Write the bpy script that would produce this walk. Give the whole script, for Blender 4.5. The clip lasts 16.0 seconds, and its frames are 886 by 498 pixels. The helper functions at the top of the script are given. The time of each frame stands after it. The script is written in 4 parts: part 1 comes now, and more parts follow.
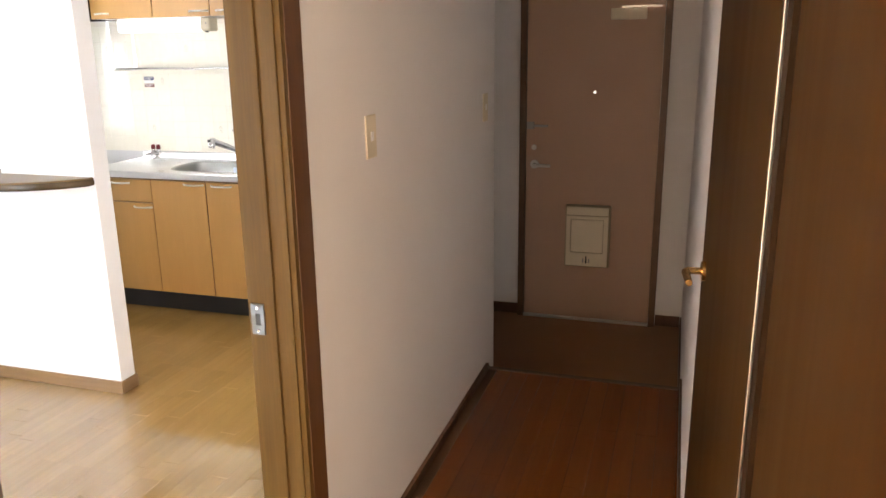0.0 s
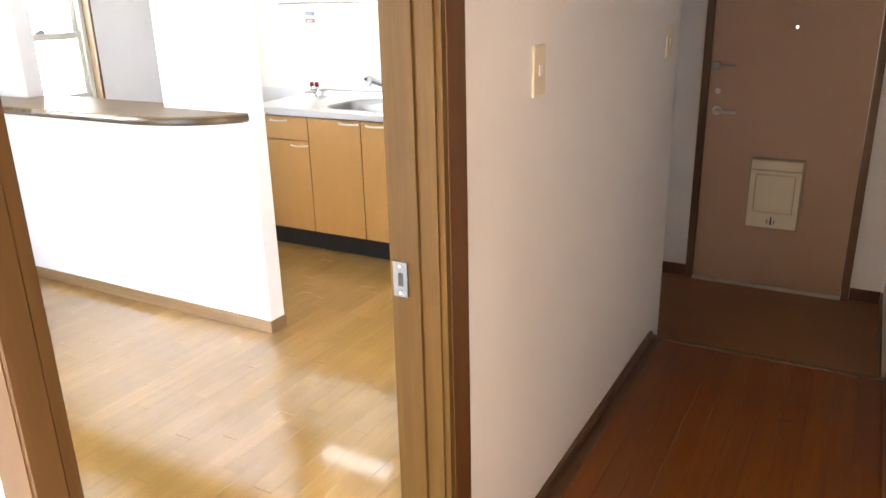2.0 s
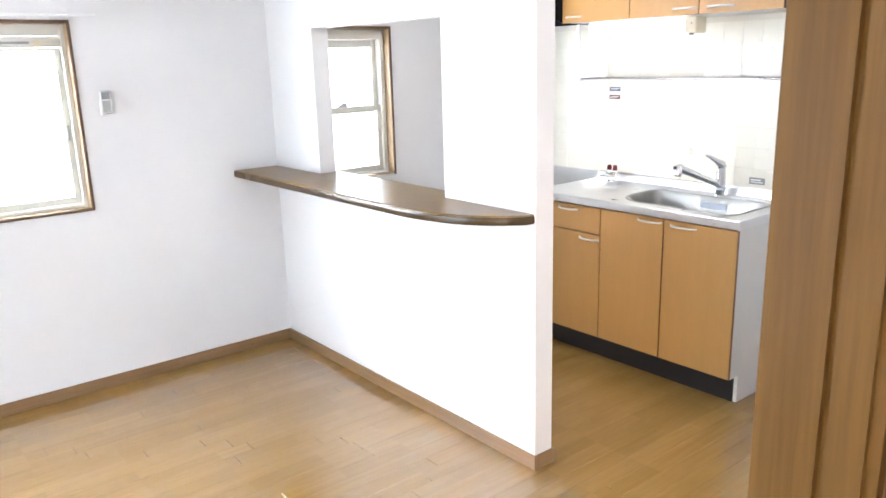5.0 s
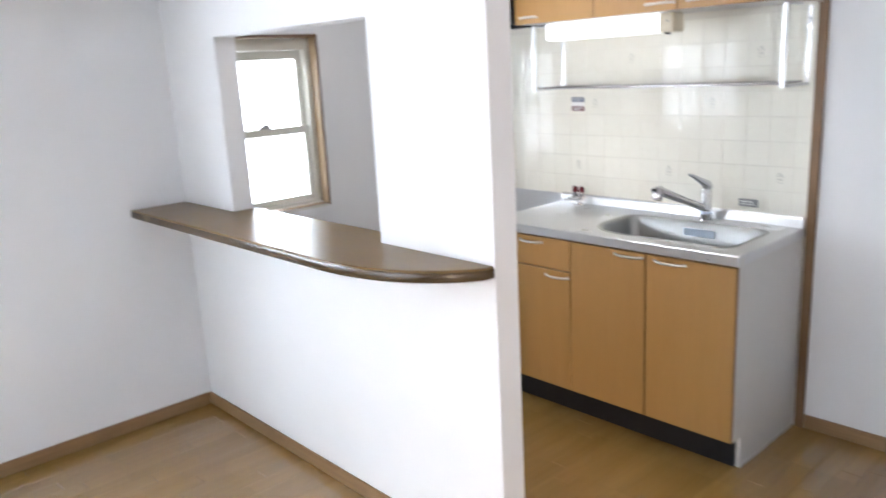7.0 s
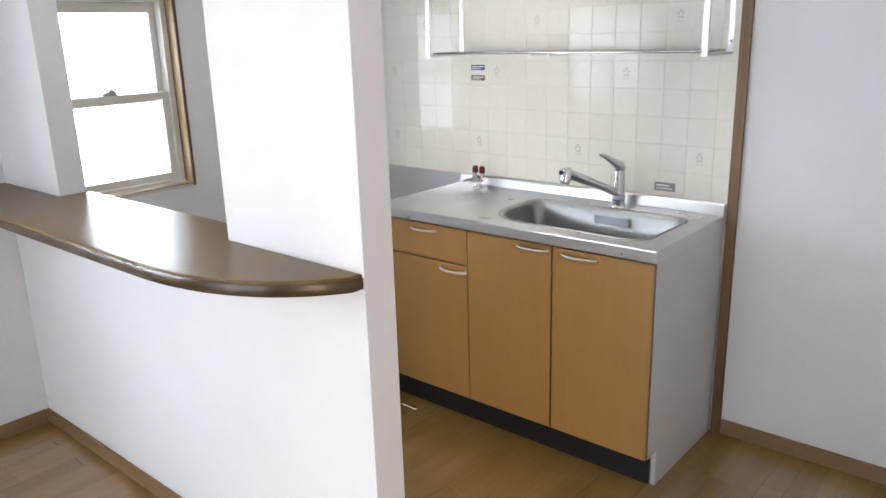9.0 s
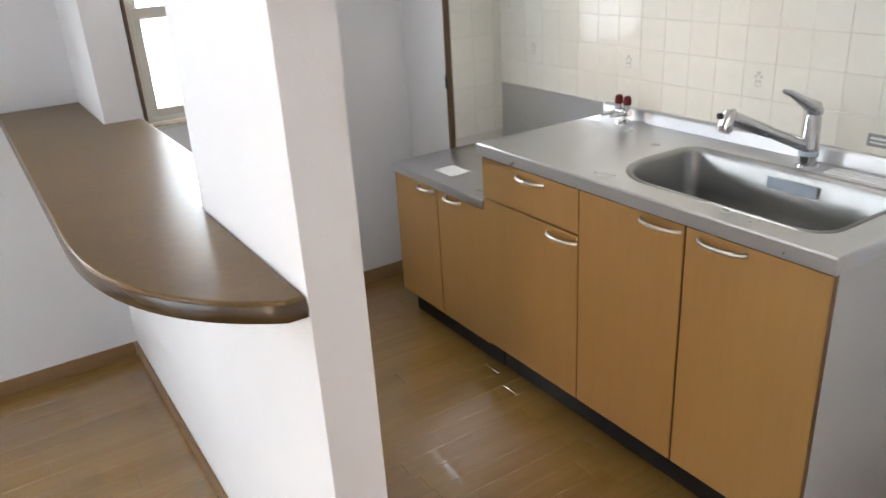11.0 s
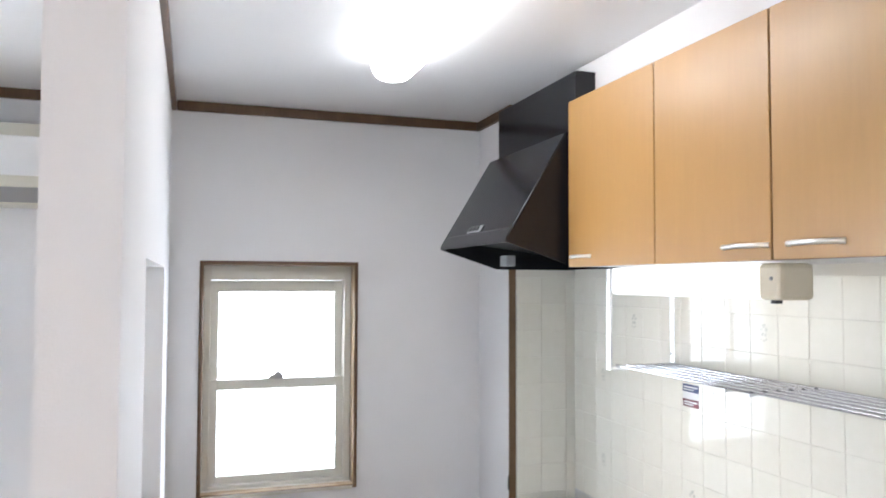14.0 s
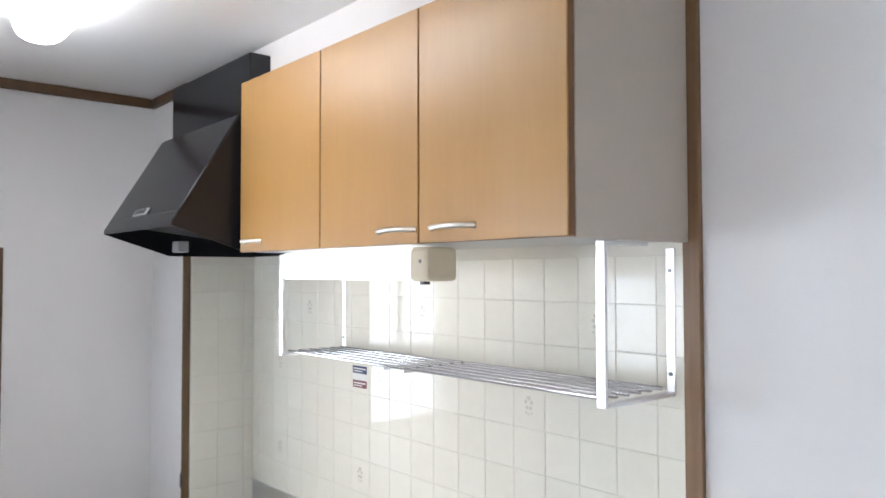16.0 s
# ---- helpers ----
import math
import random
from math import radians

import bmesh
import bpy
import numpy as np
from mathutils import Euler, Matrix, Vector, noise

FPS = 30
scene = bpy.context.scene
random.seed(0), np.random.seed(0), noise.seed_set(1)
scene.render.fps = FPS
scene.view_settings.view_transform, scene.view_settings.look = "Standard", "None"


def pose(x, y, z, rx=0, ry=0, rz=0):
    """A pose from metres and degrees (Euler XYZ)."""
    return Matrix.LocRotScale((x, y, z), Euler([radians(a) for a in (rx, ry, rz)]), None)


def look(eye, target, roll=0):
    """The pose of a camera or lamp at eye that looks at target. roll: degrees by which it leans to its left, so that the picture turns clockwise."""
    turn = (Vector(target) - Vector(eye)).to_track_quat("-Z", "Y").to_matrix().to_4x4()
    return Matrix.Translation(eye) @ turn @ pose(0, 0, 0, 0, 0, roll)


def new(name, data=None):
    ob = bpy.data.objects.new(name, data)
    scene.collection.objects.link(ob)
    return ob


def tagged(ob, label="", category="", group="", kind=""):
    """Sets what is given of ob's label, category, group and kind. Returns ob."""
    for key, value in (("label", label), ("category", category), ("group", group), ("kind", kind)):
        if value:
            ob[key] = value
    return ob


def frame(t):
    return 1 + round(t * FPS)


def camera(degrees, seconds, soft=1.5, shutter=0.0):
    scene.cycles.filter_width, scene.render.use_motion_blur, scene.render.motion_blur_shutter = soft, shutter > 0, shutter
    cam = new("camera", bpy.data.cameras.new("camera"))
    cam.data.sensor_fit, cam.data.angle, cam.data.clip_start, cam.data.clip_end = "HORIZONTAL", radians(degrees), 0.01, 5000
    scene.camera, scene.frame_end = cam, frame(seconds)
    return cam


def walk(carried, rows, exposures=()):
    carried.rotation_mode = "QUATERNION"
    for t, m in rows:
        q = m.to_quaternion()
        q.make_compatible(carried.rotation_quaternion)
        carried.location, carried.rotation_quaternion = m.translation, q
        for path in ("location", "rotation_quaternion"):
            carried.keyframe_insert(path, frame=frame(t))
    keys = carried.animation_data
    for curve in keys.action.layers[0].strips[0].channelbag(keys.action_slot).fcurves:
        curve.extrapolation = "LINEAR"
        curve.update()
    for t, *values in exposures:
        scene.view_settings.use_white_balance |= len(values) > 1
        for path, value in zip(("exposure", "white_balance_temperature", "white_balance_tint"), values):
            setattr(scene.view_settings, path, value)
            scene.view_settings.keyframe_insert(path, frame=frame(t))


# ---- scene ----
cam = camera(60.8, 16.0, soft=1.5, shutter=0.4)
PATH = [
    (0, (0.065, 0.107, 1.502), (-0.517, 1.951, 0.99), -0.8),
    (0.5, (0.03, 0.134, 1.487), (-0.574, 1.966, 0.959), -0.8),
    (1, (-0.018, 0.234, 1.479), (-0.801, 1.991, 0.929), -1.7),
    (1.5, (-0.032, 0.304, 1.467), (-0.902, 2.007, 0.881), -1.4),
    (2, (-0.06, 0.349, 1.449), (-0.995, 1.996, 0.807), -1.4),
    (2.5, (-0.124, 0.386, 1.449), (-1.04, 2.03, 0.774), -1.6),
    (3, (-0.192, 0.418, 1.457), (-1.099, 2.089, 0.835), -2.9),
    (3.2, (-0.205, 0.422, 1.461), (-1.155, 2.075, 0.856), -3.9),
    (3.5, (-0.246, 0.496, 1.476), (-1.355, 2.061, 0.911), -4.4),
    (3.7, (-0.26, 0.527, 1.505), (-1.505, 1.999, 0.974), -4.5),
    (4, (-0.304, 0.632, 1.5), (-1.734, 1.936, 0.994), -3.5),
    (4.2, (-0.312, 0.664, 1.502), (-1.768, 1.942, 1.004), -2.4),
    (4.5, (-0.369, 0.698, 1.529), (-1.895, 1.887, 1.021), -1.9),
    (4.7, (-0.412, 0.734, 1.539), (-1.926, 1.939, 1.032), -1.6),
    (6.8, (-0.871, 1.232, 1.52), (-2.38, 2.478, 1.108), -2.6),
    (7, (-0.912, 1.243, 1.537), (-2.35, 2.552, 1.067), -3.1),
    (7.5, (-1.001, 1.319, 1.522), (-2.245, 2.792, 0.99), -0.7),
    (8, (-1.046, 1.388, 1.52), (-2.272, 2.877, 0.991), -0.5),
    (8.2, (-1.063, 1.417, 1.505), (-2.286, 2.912, 0.987), -0.3),
    (10.3, (-1.329, 2.091, 1.478), (-2.742, 3.339, 0.81), -3.9),
    (10.5, (-1.353, 2.149, 1.462), (-2.819, 3.325, 0.778), -2.6),
    (11, (-1.367, 2.348, 1.465), (-2.935, 3.319, 0.692), -3.5),
    (11.5, (-1.303, 2.557, 1.461), (-2.939, 3.334, 0.613), -2.1),
    (12, (-1.314, 2.683, 1.461), (-3.001, 3.37, 0.634), -3.2),
    (12.3, (-1.336, 2.725, 1.476), (-3.052, 3.473, 0.77), -2.4),
    (12.5, (-1.348, 2.742, 1.482), (-3.09, 3.515, 0.877), -2.3),
    (12.7, (-1.352, 2.768, 1.528), (-3.132, 3.54, 1.04), -2.6),
    (13, (-1.341, 2.795, 1.547), (-3.189, 3.454, 1.159), -2.2),
    (13.2, (-1.344, 2.788, 1.578), (-3.209, 3.428, 1.248), -1.4),
    (13.5, (-1.341, 2.843, 1.57), (-3.244, 3.445, 1.433), 0.0),
    (14, (-1.318, 2.862, 1.654), (-3.215, 3.492, 1.74), 0.2),
    (14.5, (-1.319, 2.891, 1.634), (-3.147, 3.694, 1.754), 1.2),
    (14.7, (-1.303, 2.894, 1.636), (-3.076, 3.808, 1.774), 2.0),
    (15, (-1.273, 2.896, 1.64), (-2.926, 4.007, 1.821), 1.9),
    (15.5, (-1.275, 2.921, 1.637), (-2.833, 4.169, 1.758), 0.3),
    (16, (-1.28, 2.944, 1.634), (-2.799, 4.242, 1.701), -0.1),
]
EXPOSURES = [(0, 0.36, 6550, 10), (0.5, 0.55, 6550, 10), (2.2, 0.82, 6200, 10), (3.6, 0.78, 6150, 10), (4.6, 0.62, 6050, 10), (6.8, -0.05, 5950, 10), (10.4, -0.34, 6200, 10), (11, -0.35, 6250, 10), (12, 0.08, 6100, 10), (13.6, 0.03, 5900, 10), (15, -0.12, 5950, 10), (16, -0.12, 5950, 10)]
walk(cam, [(t, look(eye, target, roll)) for t, eye, target, roll in PATH], EXPOSURES)

# ---- fitted plan, metres ----
WEST, BACK, CEIL = -4.235, 4.25, 2.315      # inner faces of the window wall and the sink wall, ceiling height
SOUTH, EAST = -1.6, 0.14                    # living room's far wall, hall's right wall
HALF_F, HALF_B, HALF_END = 2.691, 2.782, -2.294   # half wall with the pass-through
PART_W, PART_H = -0.835, -0.765             # partition between living room and hall
DOOR_Y = 4.76                               # front door

# ---- world and lights ----
world = bpy.data.worlds.new("world")
scene.world = world
world.use_nodes = True
nt = world.node_tree
sky = nt.nodes.new("ShaderNodeTexSky")
sky.sky_type = "NISHITA"
sky.sun_disc = False
sky.sun_elevation, sky.sun_rotation = radians(40), radians(200)
nt.links.new(sky.outputs[0], nt.nodes["Background"].inputs[0])
nt.nodes["Background"].inputs[1].default_value = 0.1


def area(name, m, sx, sy, watts, color):
    lamp = bpy.data.lights.new(name, "AREA")
    lamp.shape, lamp.size, lamp.size_y, lamp.energy, lamp.color = "RECTANGLE", sx, sy, watts, color
    ob = new(name, lamp)
    ob.matrix_world = m
    return ob


DAY = (0.90, 0.95, 1.0)
HALL_FILL = (1.0, 0.74, 0.52)
# daylight in the openings: kitchen window, living room window, balcony doors
area("window_light", look((-4.44, 3.184, 1.29), (0, 3.184, 1.29)), 0.58, 0.86, 13, DAY)
area("window_light", look((-4.44, 0.915, 1.32), (0, 0.915, 1.32)), 1.6, 0.85, 66, DAY)
area("window_light", look((-2.7, -1.80, 1.0), (-2.7, 3, 0.9)), 2.4, 1.9, 13, DAY)
# unseen warm lamp added behind the start, for a bright room assumed off the hall
area("hall_fill_light", look((0.42, -0.40, 0.85), (-0.765, -0.40, 0.85)), 0.86, 1.65, 148, HALL_FILL)

# ---- materials ----
def material(name, base, rough=0.5, metal=0.0, spec=0.5):
    m = bpy.data.materials.new(name)
    m.use_nodes = True
    b = m.node_tree.nodes["Principled BSDF"]
    b.inputs["Base Color"].default_value = (*base, 1)
    b.inputs["Roughness"].default_value = rough
    b.inputs["Metallic"].default_value = metal
    b.inputs["Specular IOR Level"].default_value = spec
    return m, m.node_tree.nodes, m.node_tree.links, b


def coords(n, l, scale=(1, 1, 1)):
    g = n.new("ShaderNodeNewGeometry")
    mp = n.new("ShaderNodeMapping")
    mp.inputs["Scale"].default_value = scale
    l.new(g.outputs["Position"], mp.inputs["Vector"])
    return mp.outputs["Vector"]


def noise_tex(n, l, vec, scale, detail=4, rough=0.55):
    t = n.new("ShaderNodeTexNoise")
    t.inputs["Scale"].default_value, t.inputs["Detail"].default_value, t.inputs["Roughness"].default_value = scale, detail, rough
    l.new(vec, t.inputs["Vector"])
    return t.outputs["Fac"]


def ramp(n, l, fac, stops):
    r = n.new("ShaderNodeValToRGB")
    e = r.color_ramp.elements
    while len(e) < len(stops):
        e.new(0.5)
    for k, (p, c) in enumerate(stops):
        e[k].position, e[k].color = p, (*c, 1)
    l.new(fac, r.inputs["Fac"])
    return r.outputs["Color"]


def mix(n, l, a, b, fac, mode="MIX"):
    x = n.new("ShaderNodeMix")
    x.data_type, x.blend_type = "RGBA", mode
    if isinstance(fac, float):
        x.inputs[0].default_value = fac
    else:
        l.new(fac, x.inputs[0])
    for v, i in ((a, 6), (b, 7)):
        if isinstance(v, tuple):
            x.inputs[i].default_value = (*v, 1)
        else:
            l.new(v, x.inputs[i])
    return x.outputs[2]


def bump(n, l, b, height, strength, dist=0.001):
    k = n.new("ShaderNodeBump")
    k.inputs["Strength"].default_value, k.inputs["Distance"].default_value = strength, dist
    l.new(height, k.inputs["Height"])
    l.new(k.outputs["Normal"], b.inputs["Normal"])


def mapped(n, l, fac, lo, hi):
    r = n.new("ShaderNodeMapRange")
    r.inputs["To Min"].default_value, r.inputs["To Max"].default_value = lo, hi
    l.new(fac, r.inputs["Value"])
    return r.outputs["Result"]


def object_random(n):
    return n.new("ShaderNodeObjectInfo").outputs["Random"]


def painted(name, base, rough=0.6, var=0.04, grain=220, strength=0.25, spec=0.3):
    """Painted or papered surface: fine relief and a faint large-scale unevenness."""
    m, n, l, b = material(name, base, rough, spec=spec)
    v = coords(n, l)
    big = noise_tex(n, l, v, 1.7, 3)
    dark, lite = tuple(c * (1 - var) for c in base), tuple(min(1, c * (1 + var)) for c in base)
    l.new(ramp(n, l, big, [(0.3, dark), (0.7, lite)]), b.inputs["Base Color"])
    bump(n, l, b, noise_tex(n, l, v, grain, 3, 0.7), strength, 0.0012)
    return m


def wood(name, dark, lite, along=(0, 0, 1), rough=0.4, ring=14.0, stretch=0.06, strength=0.12, spec=0.5, tint=0.0, blocks=None, deep=0.8):
    """Wood or wood-grain film with the grain along one axis."""
    m, n, l, b = material(name, lite, rough, spec=spec)
    s = tuple(stretch if a else 1.0 for a in along)
    v = coords(n, l, s)
    grain = noise_tex(n, l, v, ring * 6, 5, 0.65)
    broad = noise_tex(n, l, v, ring, 3, 0.5)
    c1 = ramp(n, l, broad, [(0.3, dark), (0.72, lite)])
    c2 = ramp(n, l, grain, [(0.35, tuple(c * deep for c in dark)), (0.65, lite)])
    c = mix(n, l, c1, c2, 0.3)
    if blocks:
        at = coords(n, l)
        snap = n.new("ShaderNodeVectorMath")
        snap.operation = "SNAP"
        snap.inputs[1].default_value = blocks
        l.new(at, snap.inputs[0])
        white = n.new("ShaderNodeTexWhiteNoise")
        l.new(snap.outputs[0], white.inputs["Vector"])
        c = mix(n, l, c, ramp(n, l, white.outputs["Value"], [(0.0, (0.92, 0.91, 0.89)), (1.0, (1.05, 1.045, 1.04))]), 1.0, "MULTIPLY")
    if tint:
        r = object_random(n)
        c = mix(n, l, c, ramp(n, l, r, [(0.0, (1 - tint,) * 3), (1.0, (1.0, 1.0, 1.0))]), 1.0, "MULTIPLY")
    l.new(c, b.inputs["Base Color"])
    l.new(mapped(n, l, broad, rough * 0.85, rough * 1.2), b.inputs["Roughness"])
    bump(n, l, b, grain, strength, 0.0008)
    return m


def metal(name, base, rough=0.25, brush=None, strength=0.1):
    m, n, l, b = material(name, base, rough, 1.0)
    v = coords(n, l, brush or (1, 1, 1))
    f = noise_tex(n, l, v, 300 if brush else 60, 4, 0.6)
    l.new(mapped(n, l, noise_tex(n, l, coords(n, l), 9, 4), rough * 0.75, rough * 1.35), b.inputs["Roughness"])
    bump(n, l, b, f, strength, 0.0004)
    return m


def emitter(name, color, strength):
    m, n, l, b = material(name, (0.9, 0.9, 0.9), 0.4)
    b.inputs["Emission Color"].default_value = (*color, 1)
    b.inputs["Emission Strength"].default_value = strength
    return m


WALL = painted("wallpaper", (0.775, 0.770, 0.775), 0.75, 0.025, 260, 0.45)
CEILING = painted("ceiling_paper", (0.80, 0.79, 0.785), 0.8, 0.02, 200, 0.4)
TRIM_DARK = wood("trim_brown", (0.085, 0.042, 0.018), (0.15, 0.08, 0.036), (0, 0, 1), 0.45)
BASE_LDK = wood("baseboard_wood", (0.20, 0.115, 0.05), (0.30, 0.18, 0.085), (1, 1, 0), 0.4)
BASE_HALL = wood("hall_baseboard_wood", (0.07, 0.032, 0.013), (0.12, 0.058, 0.026), (1, 1, 0), 0.4)
JAMB = wood("jamb_wood", (0.068, 0.037, 0.008), (0.115, 0.067, 0.016), (0, 0, 1), 0.5, 30, 0.03, spec=0.2)
CASING = wood("casing_wood", (0.072, 0.030, 0.009), (0.115, 0.052, 0.017), (0, 0, 1), 0.4, 24, 0.03)
# casing wood again, darkened: the near jamb's shade is put into its colour
CASING_SHADED = wood("shaded_casing_wood", (0.030, 0.016, 0.005), (0.050, 0.028, 0.009), (0, 0, 1), 0.4, 24, 0.03)
HALL_DOOR = wood("hall_door_wood", (0.034, 0.0135, 0.002), (0.050, 0.0215, 0.0036), (0, 0, 1), 0.45, 12, 0.05, 0.03, spec=0.12)
HALL_FRAME = wood("hall_frame_wood", (0.018, 0.009, 0.003), (0.030, 0.015, 0.005), (0, 0, 1), 0.5, 24, 0.03, spec=0.12)
PLANK = wood("floor_plank", (0.262, 0.147, 0.038), (0.308, 0.182, 0.055), (0, 1, 0), 0.07, 9, 0.05, 0.006, spec=1.0, tint=0.06, blocks=(0.07575, 0.303, 9.0))
PLANK.node_tree.nodes["Principled BSDF"].inputs["IOR"].default_value = 1.72
HALL_FLOOR = wood("hall_plank", (0.122, 0.035, 0.0055), (0.162, 0.051, 0.0085), (0, 1, 0), 0.22, 9, 0.05, 0.03, spec=0.35, tint=0.12)
GENKAN = painted("entrance_vinyl", (0.26, 0.13, 0.06), 0.5, 0.12, 90, 0.2)
BAR = wood("bar_wood", (0.118, 0.066, 0.015), (0.172, 0.100, 0.025), (0, 0, 0), 0.29, 9, 1.0, 0.02, spec=0.28)
BAR_EDGE = wood("bar_edge_wood", (0.045, 0.024, 0.007), (0.068, 0.038, 0.012), (0, 0, 0), 0.25, 6, 1.0, 0.02)
CABINET = wood("cabinet_film", (0.402, 0.224, 0.066), (0.435, 0.247, 0.077), (0, 0, 1), 0.35, 16, 0.08, 0.006, spec=0.72, deep=0.94)
CAB_EDGE = wood("cabinet_edge", (0.16, 0.075, 0.026), (0.24, 0.12, 0.045), (0, 0, 1), 0.45)
CAB_WHITE = painted("cabinet_side_white", (0.61, 0.595, 0.57), 0.45, 0.03, 150, 0.05, 0.4)
CAB_BEIGE = painted("cabinet_side_beige", (0.56, 0.50, 0.43), 0.5, 0.03, 150, 0.05, 0.4)
KICK = painted("black_plinth", (0.018, 0.018, 0.022), 0.45, 0.1, 120, 0.1)
STEEL = metal("brushed_steel", (0.65, 0.65, 0.655), 0.29, (0.02, 1, 1), 0.004)
# worktop steel made darker: the basin's dark reflections are put into its colour
BASIN_DIMMED = metal("dimmed_basin_steel", (0.36, 0.36, 0.35), 0.30, (0.05, 0.05, 1), 0.003)
PLATE = metal("latch_steel", (0.18, 0.18, 0.18), 0.35, None, 0.05)
CHROME = metal("chrome", (0.62, 0.62, 0.63), 0.08, None, 0.02)
NICKEL = metal("satin_nickel", (0.66, 0.64, 0.60), 0.3, None, 0.05)
ALU = metal("white_aluminium", (0.82, 0.82, 0.82), 0.35, None, 0.05)
BRASS = metal("brass", (0.70, 0.46, 0.16), 0.25, None, 0.05)
HOOD = painted("black_enamel", (0.012, 0.012, 0.015), 0.16, 0.1, 300, 0.04, 0.35)
TILE_M, n_, l_, b_ = material("glazed_tile", (0.78, 0.755, 0.66), 0.05, spec=0.20)
v_ = coords(n_, l_)
l_.new(mix(n_, l_, ramp(n_, l_, object_random(n_), [(0, (0.81, 0.785, 0.685)), (1, (0.85, 0.83, 0.735))]), ramp(n_, l_, noise_tex(n_, l_, v_, 40, 3), [(0.3, (0.80, 0.78, 0.70)), (0.7, (0.85, 0.83, 0.76))]), 0.4), b_.inputs["Base Color"])
bump(n_, l_, b_, noise_tex(n_, l_, v_, 14, 2), 0.12, 0.004)
GROUT = painted("grout", (0.76, 0.73, 0.65), 0.9, 0.1, 300, 0.3)
PRINT = painted("tile_print", (0.64, 0.63, 0.56), 0.15, 0.1, 300, 0.05)
SASH = painted("cream_sash", (0.62, 0.595, 0.525), 0.45, 0.05, 120, 0.1, 0.4)
CREAM = painted("cream_plastic", (0.62, 0.55, 0.38), 0.45, 0.04, 200, 0.05, 0.4)
IVORY = painted("ivory_plastic", (0.70, 0.64, 0.50), 0.45, 0.04, 200, 0.05, 0.4)
WHITE_PL = painted("white_plastic", (0.78, 0.78, 0.77), 0.4, 0.03, 200, 0.04, 0.4)
STEEL_DOOR = painted("steel_door_paint", (0.43, 0.29, 0.21), 0.5, 0.04, 260, 0.12, 0.4)
RED = painted("red_plastic", (0.12, 0.007, 0.010), 0.3, 0.1, 150, 0.05)
BLUE = painted("blue_plastic", (0.03, 0.13, 0.42), 0.35, 0.1, 150, 0.05)
NAVY = painted("navy_print", (0.05, 0.07, 0.16), 0.5, 0.1, 150, 0.05)
PAPER = painted("paper", (0.82, 0.82, 0.80), 0.7, 0.03, 150, 0.1)
OLIVE_SHADE = painted("olive_shade", (0.36, 0.31, 0.20), 0.4, 0.06, 150, 0.05)
FILM_BLUE = painted("pale_blue_film", (0.58, 0.66, 0.77), 0.3, 0.05, 150, 0.05)
DARK = painted("dark_plastic", (0.03, 0.03, 0.03), 0.4, 0.1, 150, 0.05)
AC_CREAM = painted("pale_cream_plastic", (0.66, 0.635, 0.54), 0.45, 0.04, 200, 0.05, 0.4)
SOFT_GREY = painted("soft_grey_plastic", (0.44, 0.44, 0.44), 0.5, 0.08, 150, 0.05)
GREY_PL = painted("grey_plastic", (0.30, 0.30, 0.30), 0.4, 0.1, 150, 0.05)
TUBE_GLOW = emitter("lamp_cover_glow", (1.0, 0.98, 0.95), 1.35)
LAMP_GLOW = emitter("ceiling_lamp_glow", (1.0, 0.97, 0.93), 13.2)
SKY_GLOW = emitter("bright_sky", (0.95, 0.98, 1.0), 5.0)
GLASS, n_, l_, b_ = material("glass", (1, 1, 1), 0.02)
b_.inputs["Transmission Weight"].default_value = 1.0
b_.inputs["IOR"].default_value = 1.45

# pale scuffs in the bar's lacquer
nt_bar = BAR.node_tree
b_ = nt_bar.nodes["Principled BSDF"]
base_link = b_.inputs["Base Color"].links[0].from_socket
v_ = coords(nt_bar.nodes, nt_bar.links, (1.0, 0.35, 1.0))
scuff = ramp(nt_bar.nodes, nt_bar.links, noise_tex(nt_bar.nodes, nt_bar.links, v_, 95, 6, 0.7), [(0.66, (0, 0, 0)), (0.74, (1, 1, 1))])
patch = ramp(nt_bar.nodes, nt_bar.links, noise_tex(nt_bar.nodes, nt_bar.links, v_, 5, 2), [(0.52, (0, 0, 0)), (0.66, (0.09, 0.09, 0.09))])
both = mix(nt_bar.nodes, nt_bar.links, scuff, patch, 1.0, "MULTIPLY")
nt_bar.links.new(mix(nt_bar.nodes, nt_bar.links, base_link, (0.42, 0.36, 0.28), both), b_.inputs["Base Color"])


# ---- mesh helpers ----
def box(bm, x0, x1, y0, y1, z0, z1, bevel=0.0):
    r = bmesh.ops.create_cube(bm, size=1.0)
    bmesh.ops.scale(bm, vec=(x1 - x0, y1 - y0, z1 - z0), verts=r["verts"])
    bmesh.ops.translate(bm, vec=((x0 + x1) / 2, (y0 + y1) / 2, (z0 + z1) / 2), verts=r["verts"])
    if bevel:
        edges = list({e for v in r["verts"] for e in v.link_edges})
        bmesh.ops.bevel(bm, geom=edges, offset=bevel, segments=2, affect="EDGES", profile=0.5)
    return bm


def boxes(*rows, bevel=0.0):
    bm = bmesh.new()
    for r in rows:
        box(bm, *r, bevel=bevel)
    return bm


def block(x0, x1, y0, y1, z0, z1, bevel=0.0):
    return box(bmesh.new(), x0, x1, y0, y1, z0, z1, bevel)


